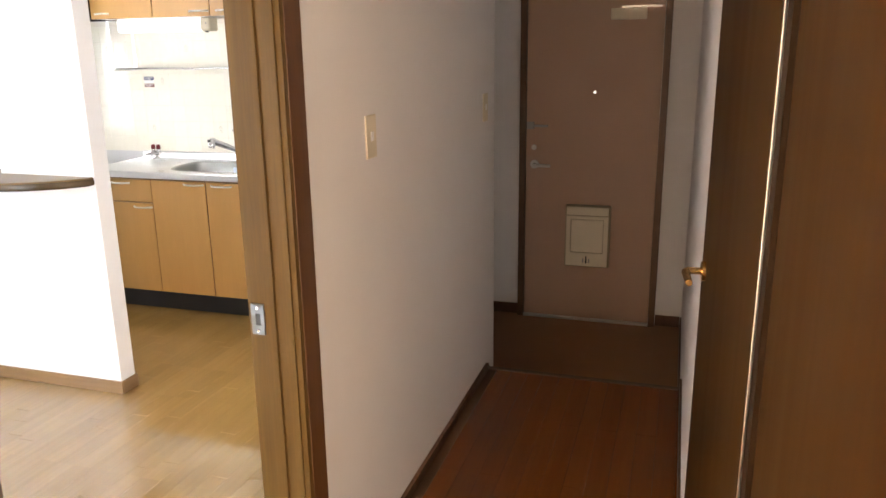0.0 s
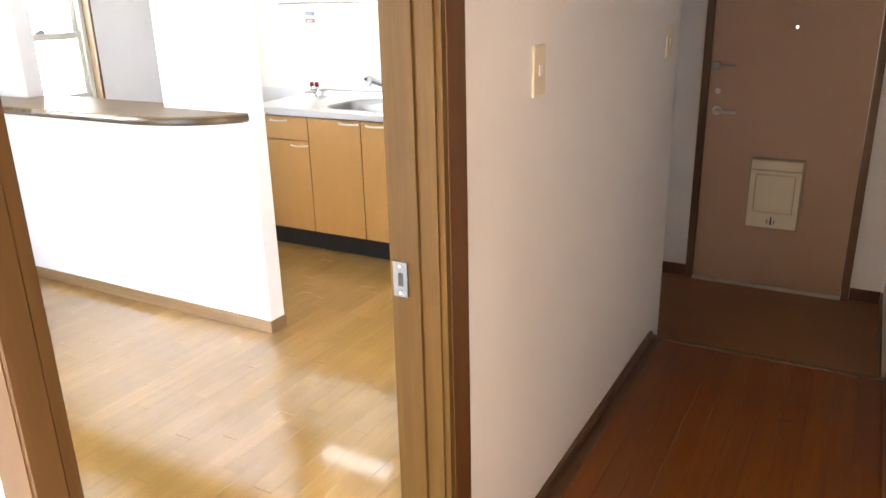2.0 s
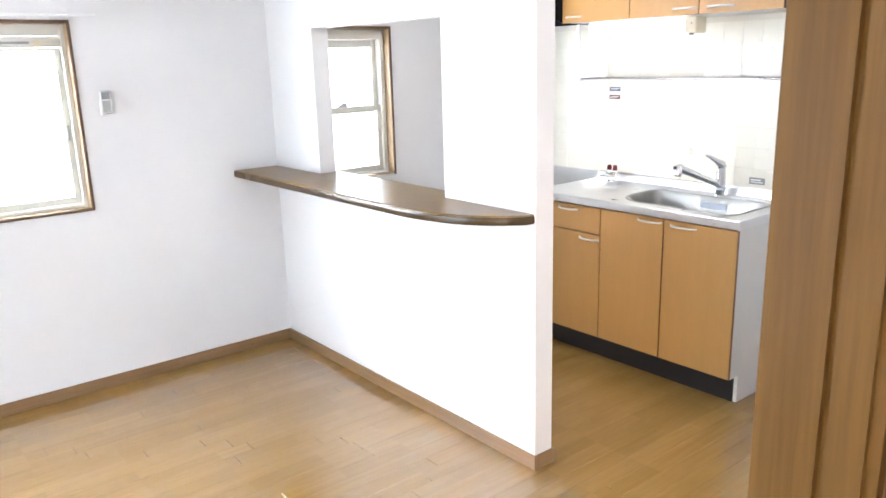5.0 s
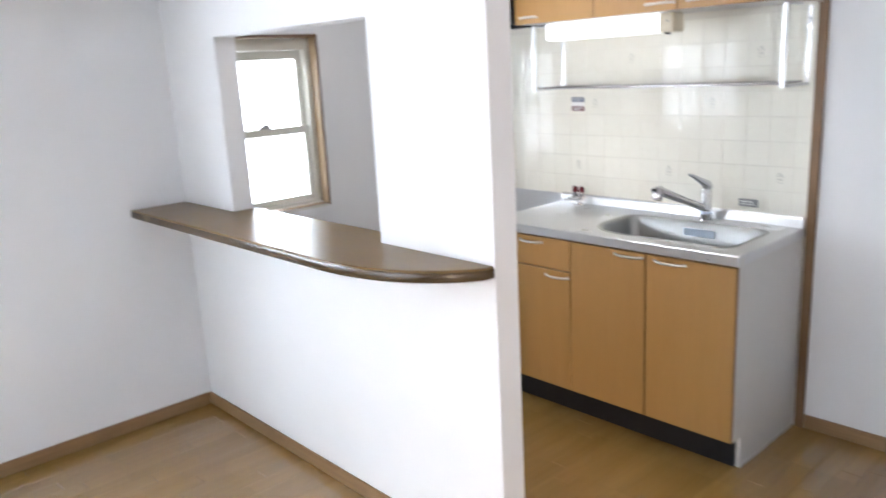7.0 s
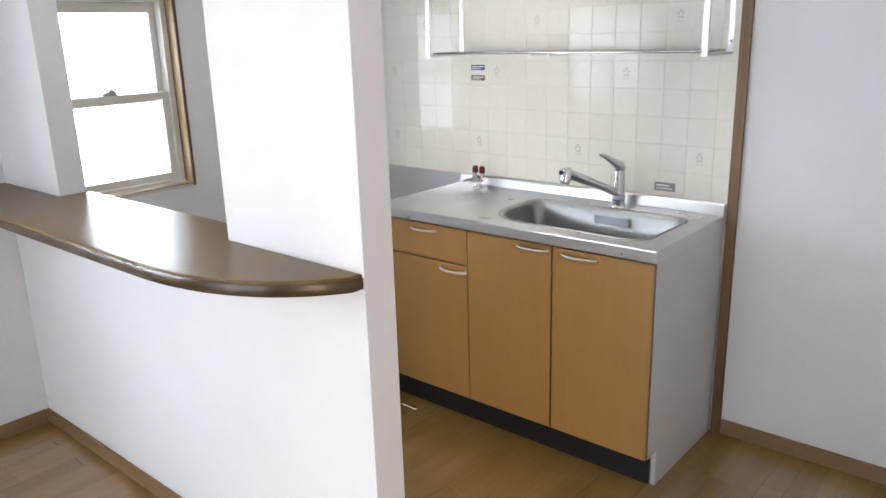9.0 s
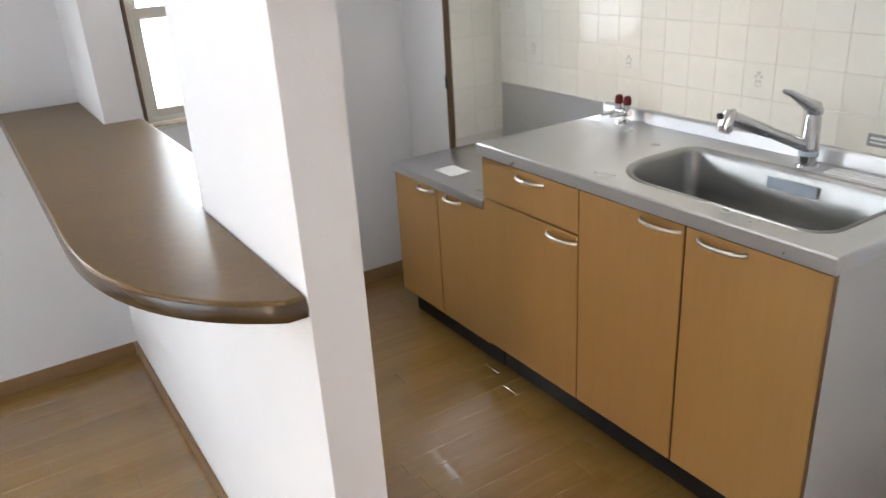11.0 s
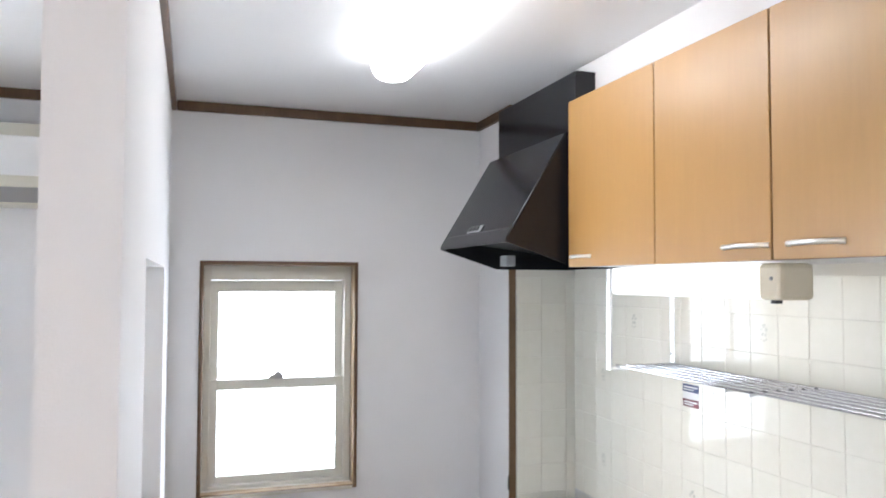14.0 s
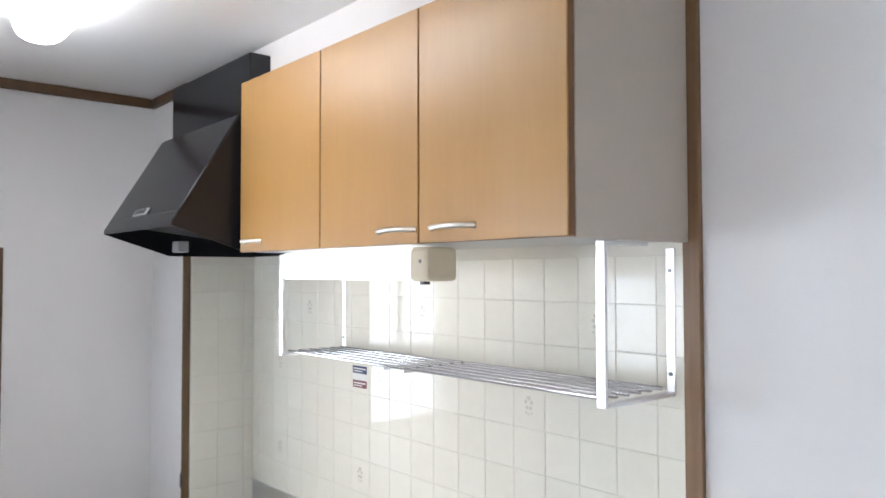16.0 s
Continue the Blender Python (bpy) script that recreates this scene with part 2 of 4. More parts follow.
def prism(points, axis, a, b, bevel=0.0):
    """A closed outline swept along an axis; points are the two other coordinates in xyz order."""
    bm = bmesh.new()

    def place(p, d):
        return {"x": (d, p[0], p[1]), "y": (p[0], d, p[1]), "z": (p[0], p[1], d)}[axis]

    lo = [bm.verts.new(place(p, a)) for p in points]
    hi = [bm.verts.new(place(p, b)) for p in points]
    bm.faces.new(lo[::-1])
    bm.faces.new(hi)
    for k in range(len(points)):
        j = (k + 1) % len(points)
        bm.faces.new((lo[k], lo[j], hi[j], hi[k]))
    bmesh.ops.recalc_face_normals(bm, faces=bm.faces[:])
    if bevel:
        bmesh.ops.bevel(bm, geom=bm.edges[:], offset=bevel, segments=2, affect="EDGES", profile=0.5)
    return bm


def cyl(bm, p, q, r0, r1=None, seg=20):
    p, q = Vector(p), Vector(q)
    d = q - p
    m = Matrix.Translation((p + q) / 2) @ d.to_track_quat("Z", "Y").to_matrix().to_4x4()
    bmesh.ops.create_cone(bm, cap_ends=True, segments=seg, radius1=r0, radius2=r0 if r1 is None else r1, depth=d.length, matrix=m)
    return bm


def tube(bm, path, r, seg=10):
    """A round bar along a path of points."""
    pts = [Vector(p) for p in path]
    rings = []
    for k, p in enumerate(pts):
        d = (pts[min(k + 1, len(pts) - 1)] - pts[max(k - 1, 0)]).normalized()
        u = d.cross(Vector((0, 0, 1)))
        u = (u if u.length > 0.05 else d.cross(Vector((1, 0, 0)))).normalized()
        w = d.cross(u)
        rad = r[k] if isinstance(r, (list, tuple)) else r
        rings.append([bm.verts.new(p + rad * (math.cos(2 * math.pi * i / seg) * u + math.sin(2 * math.pi * i / seg) * w)) for i in range(seg)])
    for a, b in zip(rings, rings[1:]):
        for i in range(seg):
            bm.faces.new((a[i], a[(i + 1) % seg], b[(i + 1) % seg], b[i]))
    bm.faces.new(rings[0][::-1])
    bm.faces.new(rings[-1])
    bmesh.ops.recalc_face_normals(bm, faces=bm.faces[:])
    return bm


def mesh_of(name, bm, mat, smooth=False):
    me = bpy.data.meshes.new(name)
    bm.to_mesh(me)
    bm.free()
    me.materials.append(mat)
    if smooth:
        me.shade_smooth()
        me.set_sharp_from_angle(angle=radians(38))
    return me


def part(name, bm, mat, parent, label="", smooth=False):
    ob = new(name, mesh_of(name, bm, mat, smooth))
    ob.parent = parent
    ob.matrix_parent_inverse = Matrix.Translation(parent.location).inverted() if parent.type == "EMPTY" else Matrix()
    return tagged(ob, label)


def thing(name, at, label, category, group=""):
    ob = new(name)
    ob.location, ob.empty_display_size = at, 0.1
    return tagged(ob, label, category, group)


def solid(name, bm, mat, label, category, smooth=False, group=""):
    return tagged(new(name, mesh_of(name, bm, mat, smooth)), label, category, group)


def structure(name, bm, mat, label, category="", smooth=False):
    return tagged(new(name, mesh_of(name, bm, mat, smooth)), label, category or name.split("_")[0], kind="structure")


def pierced(axis, face, back, u0, u1, z0, z1, holes):
    """A wall of real thickness between face and back along u, with rectangular holes (u0, u1, z0, z1) through it."""
    rows, at = [], u0
    for h0, h1, a, b in sorted(holes):
        rows += [(at, h0, z0, z1)] if h0 > at else []
        rows += [(h0, h1, z0, a)] if a > z0 else []
        rows += [(h0, h1, b, z1)] if b < z1 else []
        at = h1
    rows += [(at, u1, z0, z1)] if u1 > at else []
    lo, hi = min(face, back), max(face, back)
    return boxes(*[(lo, hi, a, b, c, d) if axis == "x" else (a, b, lo, hi, c, d) for a, b, c, d in rows])


def holed(x0, x1, y0, y1, z0, z1, hole):
    """One closed wall along x with a single rectangular hole (x0, x1, z0, z1) through it."""
    bm = bmesh.new()
    a, b, c, d = hole
    rings = {}
    for y in (y0, y1):
        rings[y] = ([bm.verts.new((x, y, z)) for x, z in ((x0, z0), (x1, z0), (x1, z1), (x0, z1))],
                    [bm.verts.new((x, y, z)) for x, z in ((a, c), (b, c), (b, d), (a, d))])
        outer, inner = rings[y]
        for k in range(4):
            j = (k + 1) % 4
            bm.faces.new((outer[k], outer[j], inner[j], inner[k]))
    for ring in (0, 1):
        for k in range(4):
            j = (k + 1) % 4
            bm.faces.new((rings[y0][ring][k], rings[y0][ring][j], rings[y1][ring][j], rings[y1][ring][k]))
    bmesh.ops.recalc_face_normals(bm, faces=bm.faces[:])
    return bm


# ---- large structure ----
WIN1 = (2.893, 3.475, 0.862, 1.724)         # kitchen window in the west wall: y0, y1, z0, z1
WIN2 = (0.10, 1.730, 0.893, 1.745)          # living room window
PASS = (-3.775, -2.795, 0.985, 1.695)       # pass-through in the half wall: x0, x1, z0, z1

structure("wall_west", pierced("x", WEST, WEST - 0.15, SOUTH - 0.15, BACK + 0.15, -0.2, 2.45, [WIN1, WIN2]), WALL, "white papered wall with two windows")
wall_north = structure("wall_north", block(WEST, PART_W - 0.6, BACK, BACK + 0.15, -0.2, 2.45), WALL, "white papered wall behind the sink")
structure("wall_south", pierced("y", SOUTH, SOUTH - 0.15, WEST, 0.29, -0.2, 2.45, [(-3.9, -1.5, 0.05, 1.95)]), WALL, "white papered wall with glazed balcony doors")
structure("wall_half", holed(WEST, HALF_END, HALF_F, HALF_B, -0.004, CEIL, PASS), WALL, "white papered partition with a pass-through")
for piece in ((PART_W, PART_H, 1.60, 3.555, 0, CEIL), (PART_W, PART_H, SOUTH, 0.687, 0, CEIL), (PART_W, PART_H, 0.687, 1.60, 2.03, CEIL)):
    structure("wall_partition", block(*piece), WALL, "white papered wall between hall and living room")
for piece in ((-1.38, -1.30, 3.50, BACK, 0, CEIL), (-1.30, PART_W, 3.50, 3.555, -0.35, CEIL), (PART_W, PART_H, 3.436, 3.555, -0.35, 0), (-1.30, -1.10, 3.555, DOOR_Y + 0.15, -0.35, CEIL), (-1.435, -1.30, BACK, DOOR_Y + 0.15, -0.2, CEIL)):
    structure("wall_closet", block(*piece), WALL, "white papered wall round the entrance recess")
structure("wall_entrance", pierced("y", DOOR_Y + 0.02, DOOR_Y + 0.17, -1.10, 0.29, -0.35, CEIL, [(-0.89, -0.02, -0.2, 1.83)]), WALL, "white papered wall round the front door")
for piece in ((EAST, EAST + 0.15, 2.12, DOOR_Y + 0.02, -0.35, CEIL), (0.26, 0.30, 0.15, 2.12, 0, CEIL), (0.225, 0.30, SOUTH, -0.85, 0, CEIL), (0.225, 0.30, -0.85, 0.05, 2.0, CEIL), (0.225, 0.30, 0.05, 0.15, 0, CEIL), (EAST, 0.26, 1.36, 2.12, 2.0, CEIL), (0.225, 0.26, 0.15, 0.35, 0, CEIL), (0.225, 0.26, 0.35, 1.36, 1.985, CEIL)):
    structure("wall_east", block(*piece), WALL, "white papered hall wall")
structure("wall_pier", block(WEST, -3.89, 3.99, BACK, 0, CEIL), WALL, "white papered pier in the kitchen corner")
structure("wall_soffit", block(-3.89, -2.084, 3.99, BACK, 2.18, CEIL), WALL, "white soffit above the wall cabinets")
structure("ceiling", block(WEST - 0.15, 0.29, SOUTH - 0.15, DOOR_Y + 0.17, CEIL, CEIL + 0.12), CEILING, "white papered ceiling")
floor = structure("floor", boxes((WEST, PART_W + 0.02, SOUTH, 3.50, -0.2, -0.006), (WEST, -1.38, 3.50, BACK, -0.2, -0.006)), BASE_HALL, "glossy honey-brown wooden plank floor")
hall_floor = structure("floor_hall", block(PART_W + 0.02, 0.29, SOUTH, 3.43, -0.2, -0.006), BASE_HALL, "dark red-brown wooden hall floor")
structure("floor_entrance", block(-1.10, 0.29, 3.43, DOOR_Y + 0.17, -0.35, -0.2), GENKAN, "brown vinyl floor of the sunken entrance")
structure("trim_step", block(PART_H, EAST, 3.40, 3.435, -0.19, 0.003, 0.003), BASE_HALL, "dark wooden edge of the entrance step", "trim")


# ---- trims and skirting ----
def skirting(name, x0, x1, y0, y1, mat, label, z=0.0, h=0.06):
    return structure(name, block(x0, x1, y0, y1, z, z + h, 0.003), mat, label, "baseboard")


LDK_SKIRT = "honey-brown wooden skirting board"
skirting("baseboard", WEST, WEST + 0.009, SOUTH, HALF_F - 0.012, BASE_LDK, LDK_SKIRT)
skirting("baseboard", WEST, HALF_END + 0.010, HALF_F - 0.010, HALF_F, BASE_LDK, LDK_SKIRT)
skirting("baseboard", HALF_END, HALF_END + 0.010, HALF_F + 0.0005, HALF_B, BASE_LDK, LDK_SKIRT)
skirting("baseboard", WEST, HALF_END + 0.010, HALF_B, HALF_B + 0.009, BASE_LDK, LDK_SKIRT)
skirting("baseboard", WEST, WEST + 0.009, HALF_B + 0.011, 3.988, BASE_LDK, LDK_SKIRT)
skirting("baseboard", WEST, -3.892, 3.981, 3.990, BASE_LDK, LDK_SKIRT)
skirting("baseboard", -2.046, -1.382, BACK - 0.009, BACK, BASE_LDK, LDK_SKIRT)
skirting("baseboard", -1.389, -1.380, 3.50, BACK - 0.011, BASE_LDK, LDK_SKIRT)
skirting("baseboard", -1.389, PART_W - 0.01, 3.491, 3.50, BASE_LDK, LDK_SKIRT)
skirting("baseboard", PART_W - 0.009, PART_W, 1.602, 3.488, BASE_LDK, LDK_SKIRT)
skirting("baseboard", PART_W - 0.009, PART_W, SOUTH, 0.685, BASE_LDK, LDK_SKIRT)
HALL_SKIRT = "dark brown wooden skirting board in the hall"
skirting("baseboard", PART_H, PART_H + 0.016, 1.602, 3.40, BASE_HALL, HALL_SKIRT, 0.0, 0.034)
skirting("baseboard", PART_H, PART_H + 0.009, SOUTH, 0.685, BASE_HALL, HALL_SKIRT)
skirting("baseboard", EAST - 0.009, EAST, 2.13, 3.40, BASE_HALL, HALL_SKIRT)
skirting("baseboard", EAST - 0.009, EAST, 3.44, DOOR_Y + 0.008, BASE_HALL, HALL_SKIRT, -0.2, 0.07)
skirting("baseboard", -1.098, -0.89, DOOR_Y + 0.009, DOOR_Y + 0.02, BASE_HALL, HALL_SKIRT, -0.2, 0.07)
skirting("baseboard", -0.018, EAST - 0.01, DOOR_Y + 0.009, DOOR_Y + 0.02, BASE_HALL, HALL_SKIRT, -0.2, 0.07)

CORNICE = "dark brown wooden ceiling moulding"


def cornice(x0, x1, y0, y1):
    return structure("trim_ceiling", block(x0, x1, y0, y1, CEIL - 0.037, CEIL - 0.001, 0.003), TRIM_DARK, CORNICE, "trim")


cornice(WEST, WEST + 0.016, HALF_B + 0.018, 3.972)
cornice(WEST, -3.886, 3.974, 3.990)
cornice(WEST, HALF_END, HALF_B, HALF_B + 0.016)
cornice(WEST, HALF_END, HALF_F - 0.016, HALF_F)
cornice(WEST, WEST + 0.016, SOUTH, HALF_F - 0.018)
cornice(-2.046, -1.38, BACK - 0.016, BACK)
structure("trim_post", block(-2.084, -2.048, BACK - 0.014, BACK, 0, CEIL - 0.001, 0.002), wood("post_wood", (0.15, 0.08, 0.035), (0.25, 0.145, 0.068), (0, 0, 1), 0.45), "brown wooden post at the end of the tiles", "trim")
pier_bead = structure("trim_pier", block(-3.892, -3.882, 3.972, 3.998, 0.0, 2.27, 0.002), wood("pier_wood", (0.11, 0.065, 0.03), (0.19, 0.115, 0.055), (0, 0, 1), 0.45), "brown wooden bead at the edge of the tiles", "trim")

part("clip", block(-3.894, -3.8795, 3.9695, 3.9715, 0.895, 0.945), DARK, pier_bead, "small dark clip")

# ---- doorway between hall and living room ----
jamb = structure("door_1", prism([(-0.838, 1.509), (-0.772, 1.509), (-0.772, 1.517), (-0.764, 1.517), (-0.764, 1.509), (-0.728, 1.509), (-0.728, 1.515), (-0.715, 1.515), (-0.715, 1.60), (-0.838, 1.60)], "z", 0, 2.06), JAMB, "light brown grained doorway jamb with a latch plate", "door frame")
part("casing", block(-0.738, -0.7135, 1.530, 1.603, 0, 2.065, 0.003), CASING, jamb, "reddish-brown casing board")
part("jamb", prism([(-0.838, 0.687), (-0.715, 0.687), (-0.715, 0.737), (-0.728, 0.737), (-0.728, 0.745), (-0.838, 0.745)], "z", 0, 2.06), CASING_SHADED, jamb)
part("casing", block(-0.738, -0.7135, 0.688, 0.724, 0, 2.065, 0.003), CASING_SHADED, jamb, "brown grained casing board, colour darkened for shade")
part("lintel", block(-0.838, -0.716, 0.7455, 1.5085, 2.00, 2.055, 0.003), JAMB, jamb)
part("threshold", block(-0.838, -0.716, 0.7455, 1.5085, -0.005, 0.006, 0.003), CASING, jamb)
plate = part("latch_plate", boxes((-0.829, -0.797, 1.5035, 1.5095, 0.886, 0.908), (-0.829, -0.797, 1.5035, 1.5095, 0.936, 0.958), (-0.829, -0.819, 1.5035, 1.5095, 0.908, 0.936), (-0.806, -0.797, 1.5035, 1.5095, 0.908, 0.936)), PLATE, jamb, "brushed steel latch plate")
part("latch_slot", block(-0.8185, -0.8065, 1.505, 1.5095, 0.9085, 0.9355), DARK, plate)
part("screw", cyl(cyl(bmesh.new(), (-0.813, 1.5045, 0.895), (-0.813, 1.502, 0.895), 0.0035, seg=10), (-0.813, 1.5045, 0.949), (-0.813, 1.502, 0.949), 0.0035, seg=10), CHROME, plate)

# ---- windows ----
def bar_frame(y0, y1, z0, z1, x0, x1, w, bottom=None, top=None):
    """Four mitre-free bars round an opening in the west wall."""
    b, t = bottom or w, top or w
    return boxes((x0, x1, y0, y0 + w, z0, z1), (x0, x1, y1 - w, y1, z0, z1), (x0, x1, y0 + w, y1 - w, z0, z0 + b), (x0, x1, y0 + w, y1 - w, z1 - t, z1), bevel=0.002)


def pane(y0, y1, z0, z1, x, parent):
    ob = part("pane", block(x, x + 0.004, y0, y1, z0, z1), GLASS, parent)
    ob.visible_shadow = False
    return ob


WOOD_REVEAL = wood("window_lining", (0.24, 0.155, 0.075), (0.40, 0.28, 0.15), (0, 0, 1), 0.4)
y0, y1, z0, z1 = WIN1
window_1 = structure("window_1", bar_frame(y0, y1, z0, z1, WEST - 0.135, WEST + 0.004, 0.011), WOOD_REVEAL, "cream double-hung window with a brown wooden lining", "window")
part("casing", bar_frame(y0 - 0.004, y1 + 0.004, z0 - 0.004, z1 + 0.004, WEST + 0.001, WEST + 0.009, 0.013), TRIM_DARK, window_1, "dark brown edge of the window lining")
part("window_frame", bar_frame(y0 + 0.012, y1 - 0.012, z0 + 0.012, z1 - 0.012, WEST - 0.128, WEST - 0.052, 0.026, 0.014, 0.055), SASH, window_1)
up = part("sash", bar_frame(y0 + 0.039, y1 - 0.039, 1.235, z1 - 0.068, WEST - 0.120, WEST - 0.098, 0.030, 0.036, 0.045), SASH, window_1)
pane(y0 + 0.069, y1 - 0.069, 1.271, z1 - 0.113, WEST - 0.111, up)
low = part("sash", bar_frame(y0 + 0.037, y1 - 0.037, z0 + 0.028, 1.278, WEST - 0.094, WEST - 0.070, 0.030, 0.028, 0.034), SASH, window_1)
pane(y0 + 0.067, y1 - 0.067, z0 + 0.056, 1.244, WEST - 0.083, low)
part("sash_lock", prism([(3.150, 1.278), (3.206, 1.278), (3.206, 1.288), (3.196, 1.302), (3.180, 1.304), (3.168, 1.292), (3.150, 1.288)], "x", WEST - 0.092, WEST - 0.070), GREY_PL, window_1, "grey sash lock")
part("window_sill", prism([(WEST - 0.125, z0 + 0.020), (WEST + 0.010, z0 + 0.006), (WEST + 0.010, z0 - 0.006), (WEST - 0.125, z0 + 0.002)], "y", y0 + 0.012, y1 - 0.012), SASH, window_1)

y0, y1, z0, z1 = WIN2
window_2 = structure("window_2", bar_frame(y0, y1, z0, z1, WEST - 0.135, WEST + 0.004, 0.011), WOOD_REVEAL, "cream sliding window with a brown wooden lining", "window")
part("casing", bar_frame(y0 - 0.004, y1 + 0.004, z0 - 0.004, z1 + 0.004, WEST + 0.001, WEST + 0.009, 0.013), TRIM_DARK, window_2, "dark brown edge of the window lining")
part("window_frame", bar_frame(y0 + 0.012, y1 - 0.012, z0 + 0.012, z1 - 0.012, WEST - 0.128, WEST - 0.040, 0.018, 0.014, 0.050), SASH, window_2)
vent = part("vent_bar", block(WEST - 0.074, WEST - 0.042, y0 + 0.031, y1 - 0.031, z1 - 0.112, z1 - 0.064, 0.003), SASH, window_2)
part("vent_slot", block(WEST - 0.043, WEST - 0.0405, y0 + 0.2, y1 - 0.16, z1 - 0.096, z1 - 0.086), GREY_PL, vent)
part("vent_knob", block(WEST - 0.043, WEST - 0.036, y1 - 0.145, y1 - 0.115, z1 - 0.102, z1 - 0.082, 0.002), CREAM, vent)
for a, b, x in ((y0 + 0.031, 0.935, WEST - 0.122), (0.895, y1 - 0.031, WEST - 0.094)):
    s = part("sash", bar_frame(a, b, z0 + 0.028, z1 - 0.114, x, x + 0.022, 0.026, 0.03, 0.012), SASH, window_2)
    pane(a + 0.026, b - 0.026, z0 + 0.058, z1 - 0.126, x + 0.009, s)
part("pull", block(WEST - 0.073, WEST - 0.062, y1 - 0.050, y1 - 0.042, 1.215, 1.285, 0.002), GREY_PL, window_2, "grey finger pull")

rail = thing("curtain_rail", (WEST + 0.05, 0.9, 1.785), "white metal curtain rail with runners above the window", "curtain rail")
part("rail", block(WEST + 0.040, WEST + 0.056, -0.02, 1.835, 1.762, 1.775, 0.003), ALU, rail)
for yy in (0.05, 0.9, 1.72):
    part("bracket", boxes((WEST, WEST + 0.004, yy - 0.012, yy + 0.012, 1.758, 1.800), (WEST + 0.003, WEST + 0.05, yy - 0.006, yy + 0.006, 1.7755, 1.780)), ALU, rail)
for k in range(9):
    yy = 1.50 + 0.021 * k + 0.004 * (k % 3)
    part("runner", prism([(yy - 0.005, 1.7615), (yy + 0.005, 1.7615), (yy + 0.003, 1.749), (yy - 0.001, 1.745), (yy - 0.004, 1.750)], "x", WEST + 0.045, WEST + 0.051), WHITE_PL, rail)

# glazed balcony doors in the south wall
door_5 = structure("window_3", boxes((-3.9, -3.84, SOUTH - 0.12, SOUTH, 0.05, 1.95), (-1.56, -1.5, SOUTH - 0.12, SOUTH, 0.05, 1.95), (-3.84, -1.56, SOUTH - 0.12, SOUTH, 0.05, 0.09), (-3.84, -1.56, SOUTH - 0.12, SOUTH, 1.90, 1.95), (-2.74, -2.66, SOUTH - 0.10, SOUTH - 0.04, 0.09, 1.90)), SASH, "cream sliding glazed balcony doors", "window")
for a, b in ((-3.84, -2.74), (-2.66, -1.56)):
    g = part("pane", block(a, b, SOUTH - 0.072, SOUTH - 0.067, 0.09, 1.90), GLASS, door_5)
    g.visible_shadow = False
structure("backdrop", block(-6.1, -6.05, -4.0, 7.0, -2, 5), SKY_GLOW, "bright white overcast sky beyond the windows", "sky")
structure("backdrop", block(-6.0, 1.5, -4.05, -4.0, -2, 5), SKY_GLOW, "bright white overcast sky beyond the balcony", "sky")

# ---- kitchen ----
def bow_handle(x, y, z, half, parent, reach=0.026, r=0.0048):
    """A bowed bar handle on a front that faces -y."""
    pts = []
    for k in range(13):
        u = -1 + 2 * k / 12
        pts.append((x + half * u, y - reach * (1 - u * u) ** 0.6, z))
    return part("handle", tube(bmesh.new(), pts, [0.0052 if 0 < k < 12 else 0.0062 for k in range(13)], 10), NICKEL, parent, "satin nickel bow handle", True)


def front(name, x0, x1, z0, z1, y, parent, handle=None):
    """A cabinet front with a darker edge band and its handle."""
    d = part(name, block(x0 + 0.0015, x1 - 0.0015, y, y + 0.018, z0 + 0.0015, z1 - 0.0015, 0.0012), CABINET, parent)
    part("edge_band", boxes((x0 + 0.0012, x1 - 0.0012, y + 0.003, y + 0.0175, z0 + 0.0008, z0 + 0.0014), (x1 - 0.0014, x1 - 0.0008, y + 0.003, y + 0.0175, z0 + 0.002, z1 - 0.002), (x0 + 0.0008, x0 + 0.0014, y + 0.003, y + 0.0175, z0 + 0.002, z1 - 0.002)), CAB_EDGE, d)
    if handle:
        bow_handle(handle[0], y, handle[1], handle[2], d)
    return d


FY = 3.690
sink_unit = thing("sink_cabinet", (-2.68, 3.97, 0), "maple-coloured sink base cabinet with black plinth and white end panel", "cabinet")
part("body", boxes((-3.270, -2.108, FY + 0.02, 4.235, 0.128, 0.655), (-3.270, -2.108, FY + 0.02, FY + 0.06, 0.655, 0.805), (-3.270, -3.25, FY + 0.06, 4.235, 0.655, 0.805)), CAB_EDGE, sink_unit)
part("end_panel", prism([(FY + 0.019, 0.128), (FY + 0.019, 0.808), (4.235, 0.808), (4.235, 0.0), (FY + 0.083, 0.0), (FY + 0.083, 0.128)], "x", -2.1075, -2.090), CAB_WHITE, sink_unit, "white end panel")
part("plinth", block(-3.270, -2.109, FY + 0.075, FY + 0.09, 0.0, 0.1275), KICK, sink_unit, "black recessed plinth")
front("drawer", -3.268, -2.819, 0.668, 0.802, FY, sink_unit, (-3.025, 0.778, 0.062))
front("door", -3.268, -2.819, 0.130, 0.664, FY, sink_unit, (-2.885, 0.640, 0.062))
front("door", -2.817, -2.457, 0.130, 0.802, FY, sink_unit, (-2.530, 0.783, 0.064))
front("door", -2.453, -2.090, 0.130, 0.802, FY, sink_unit, (-2.350, 0.781, 0.065))

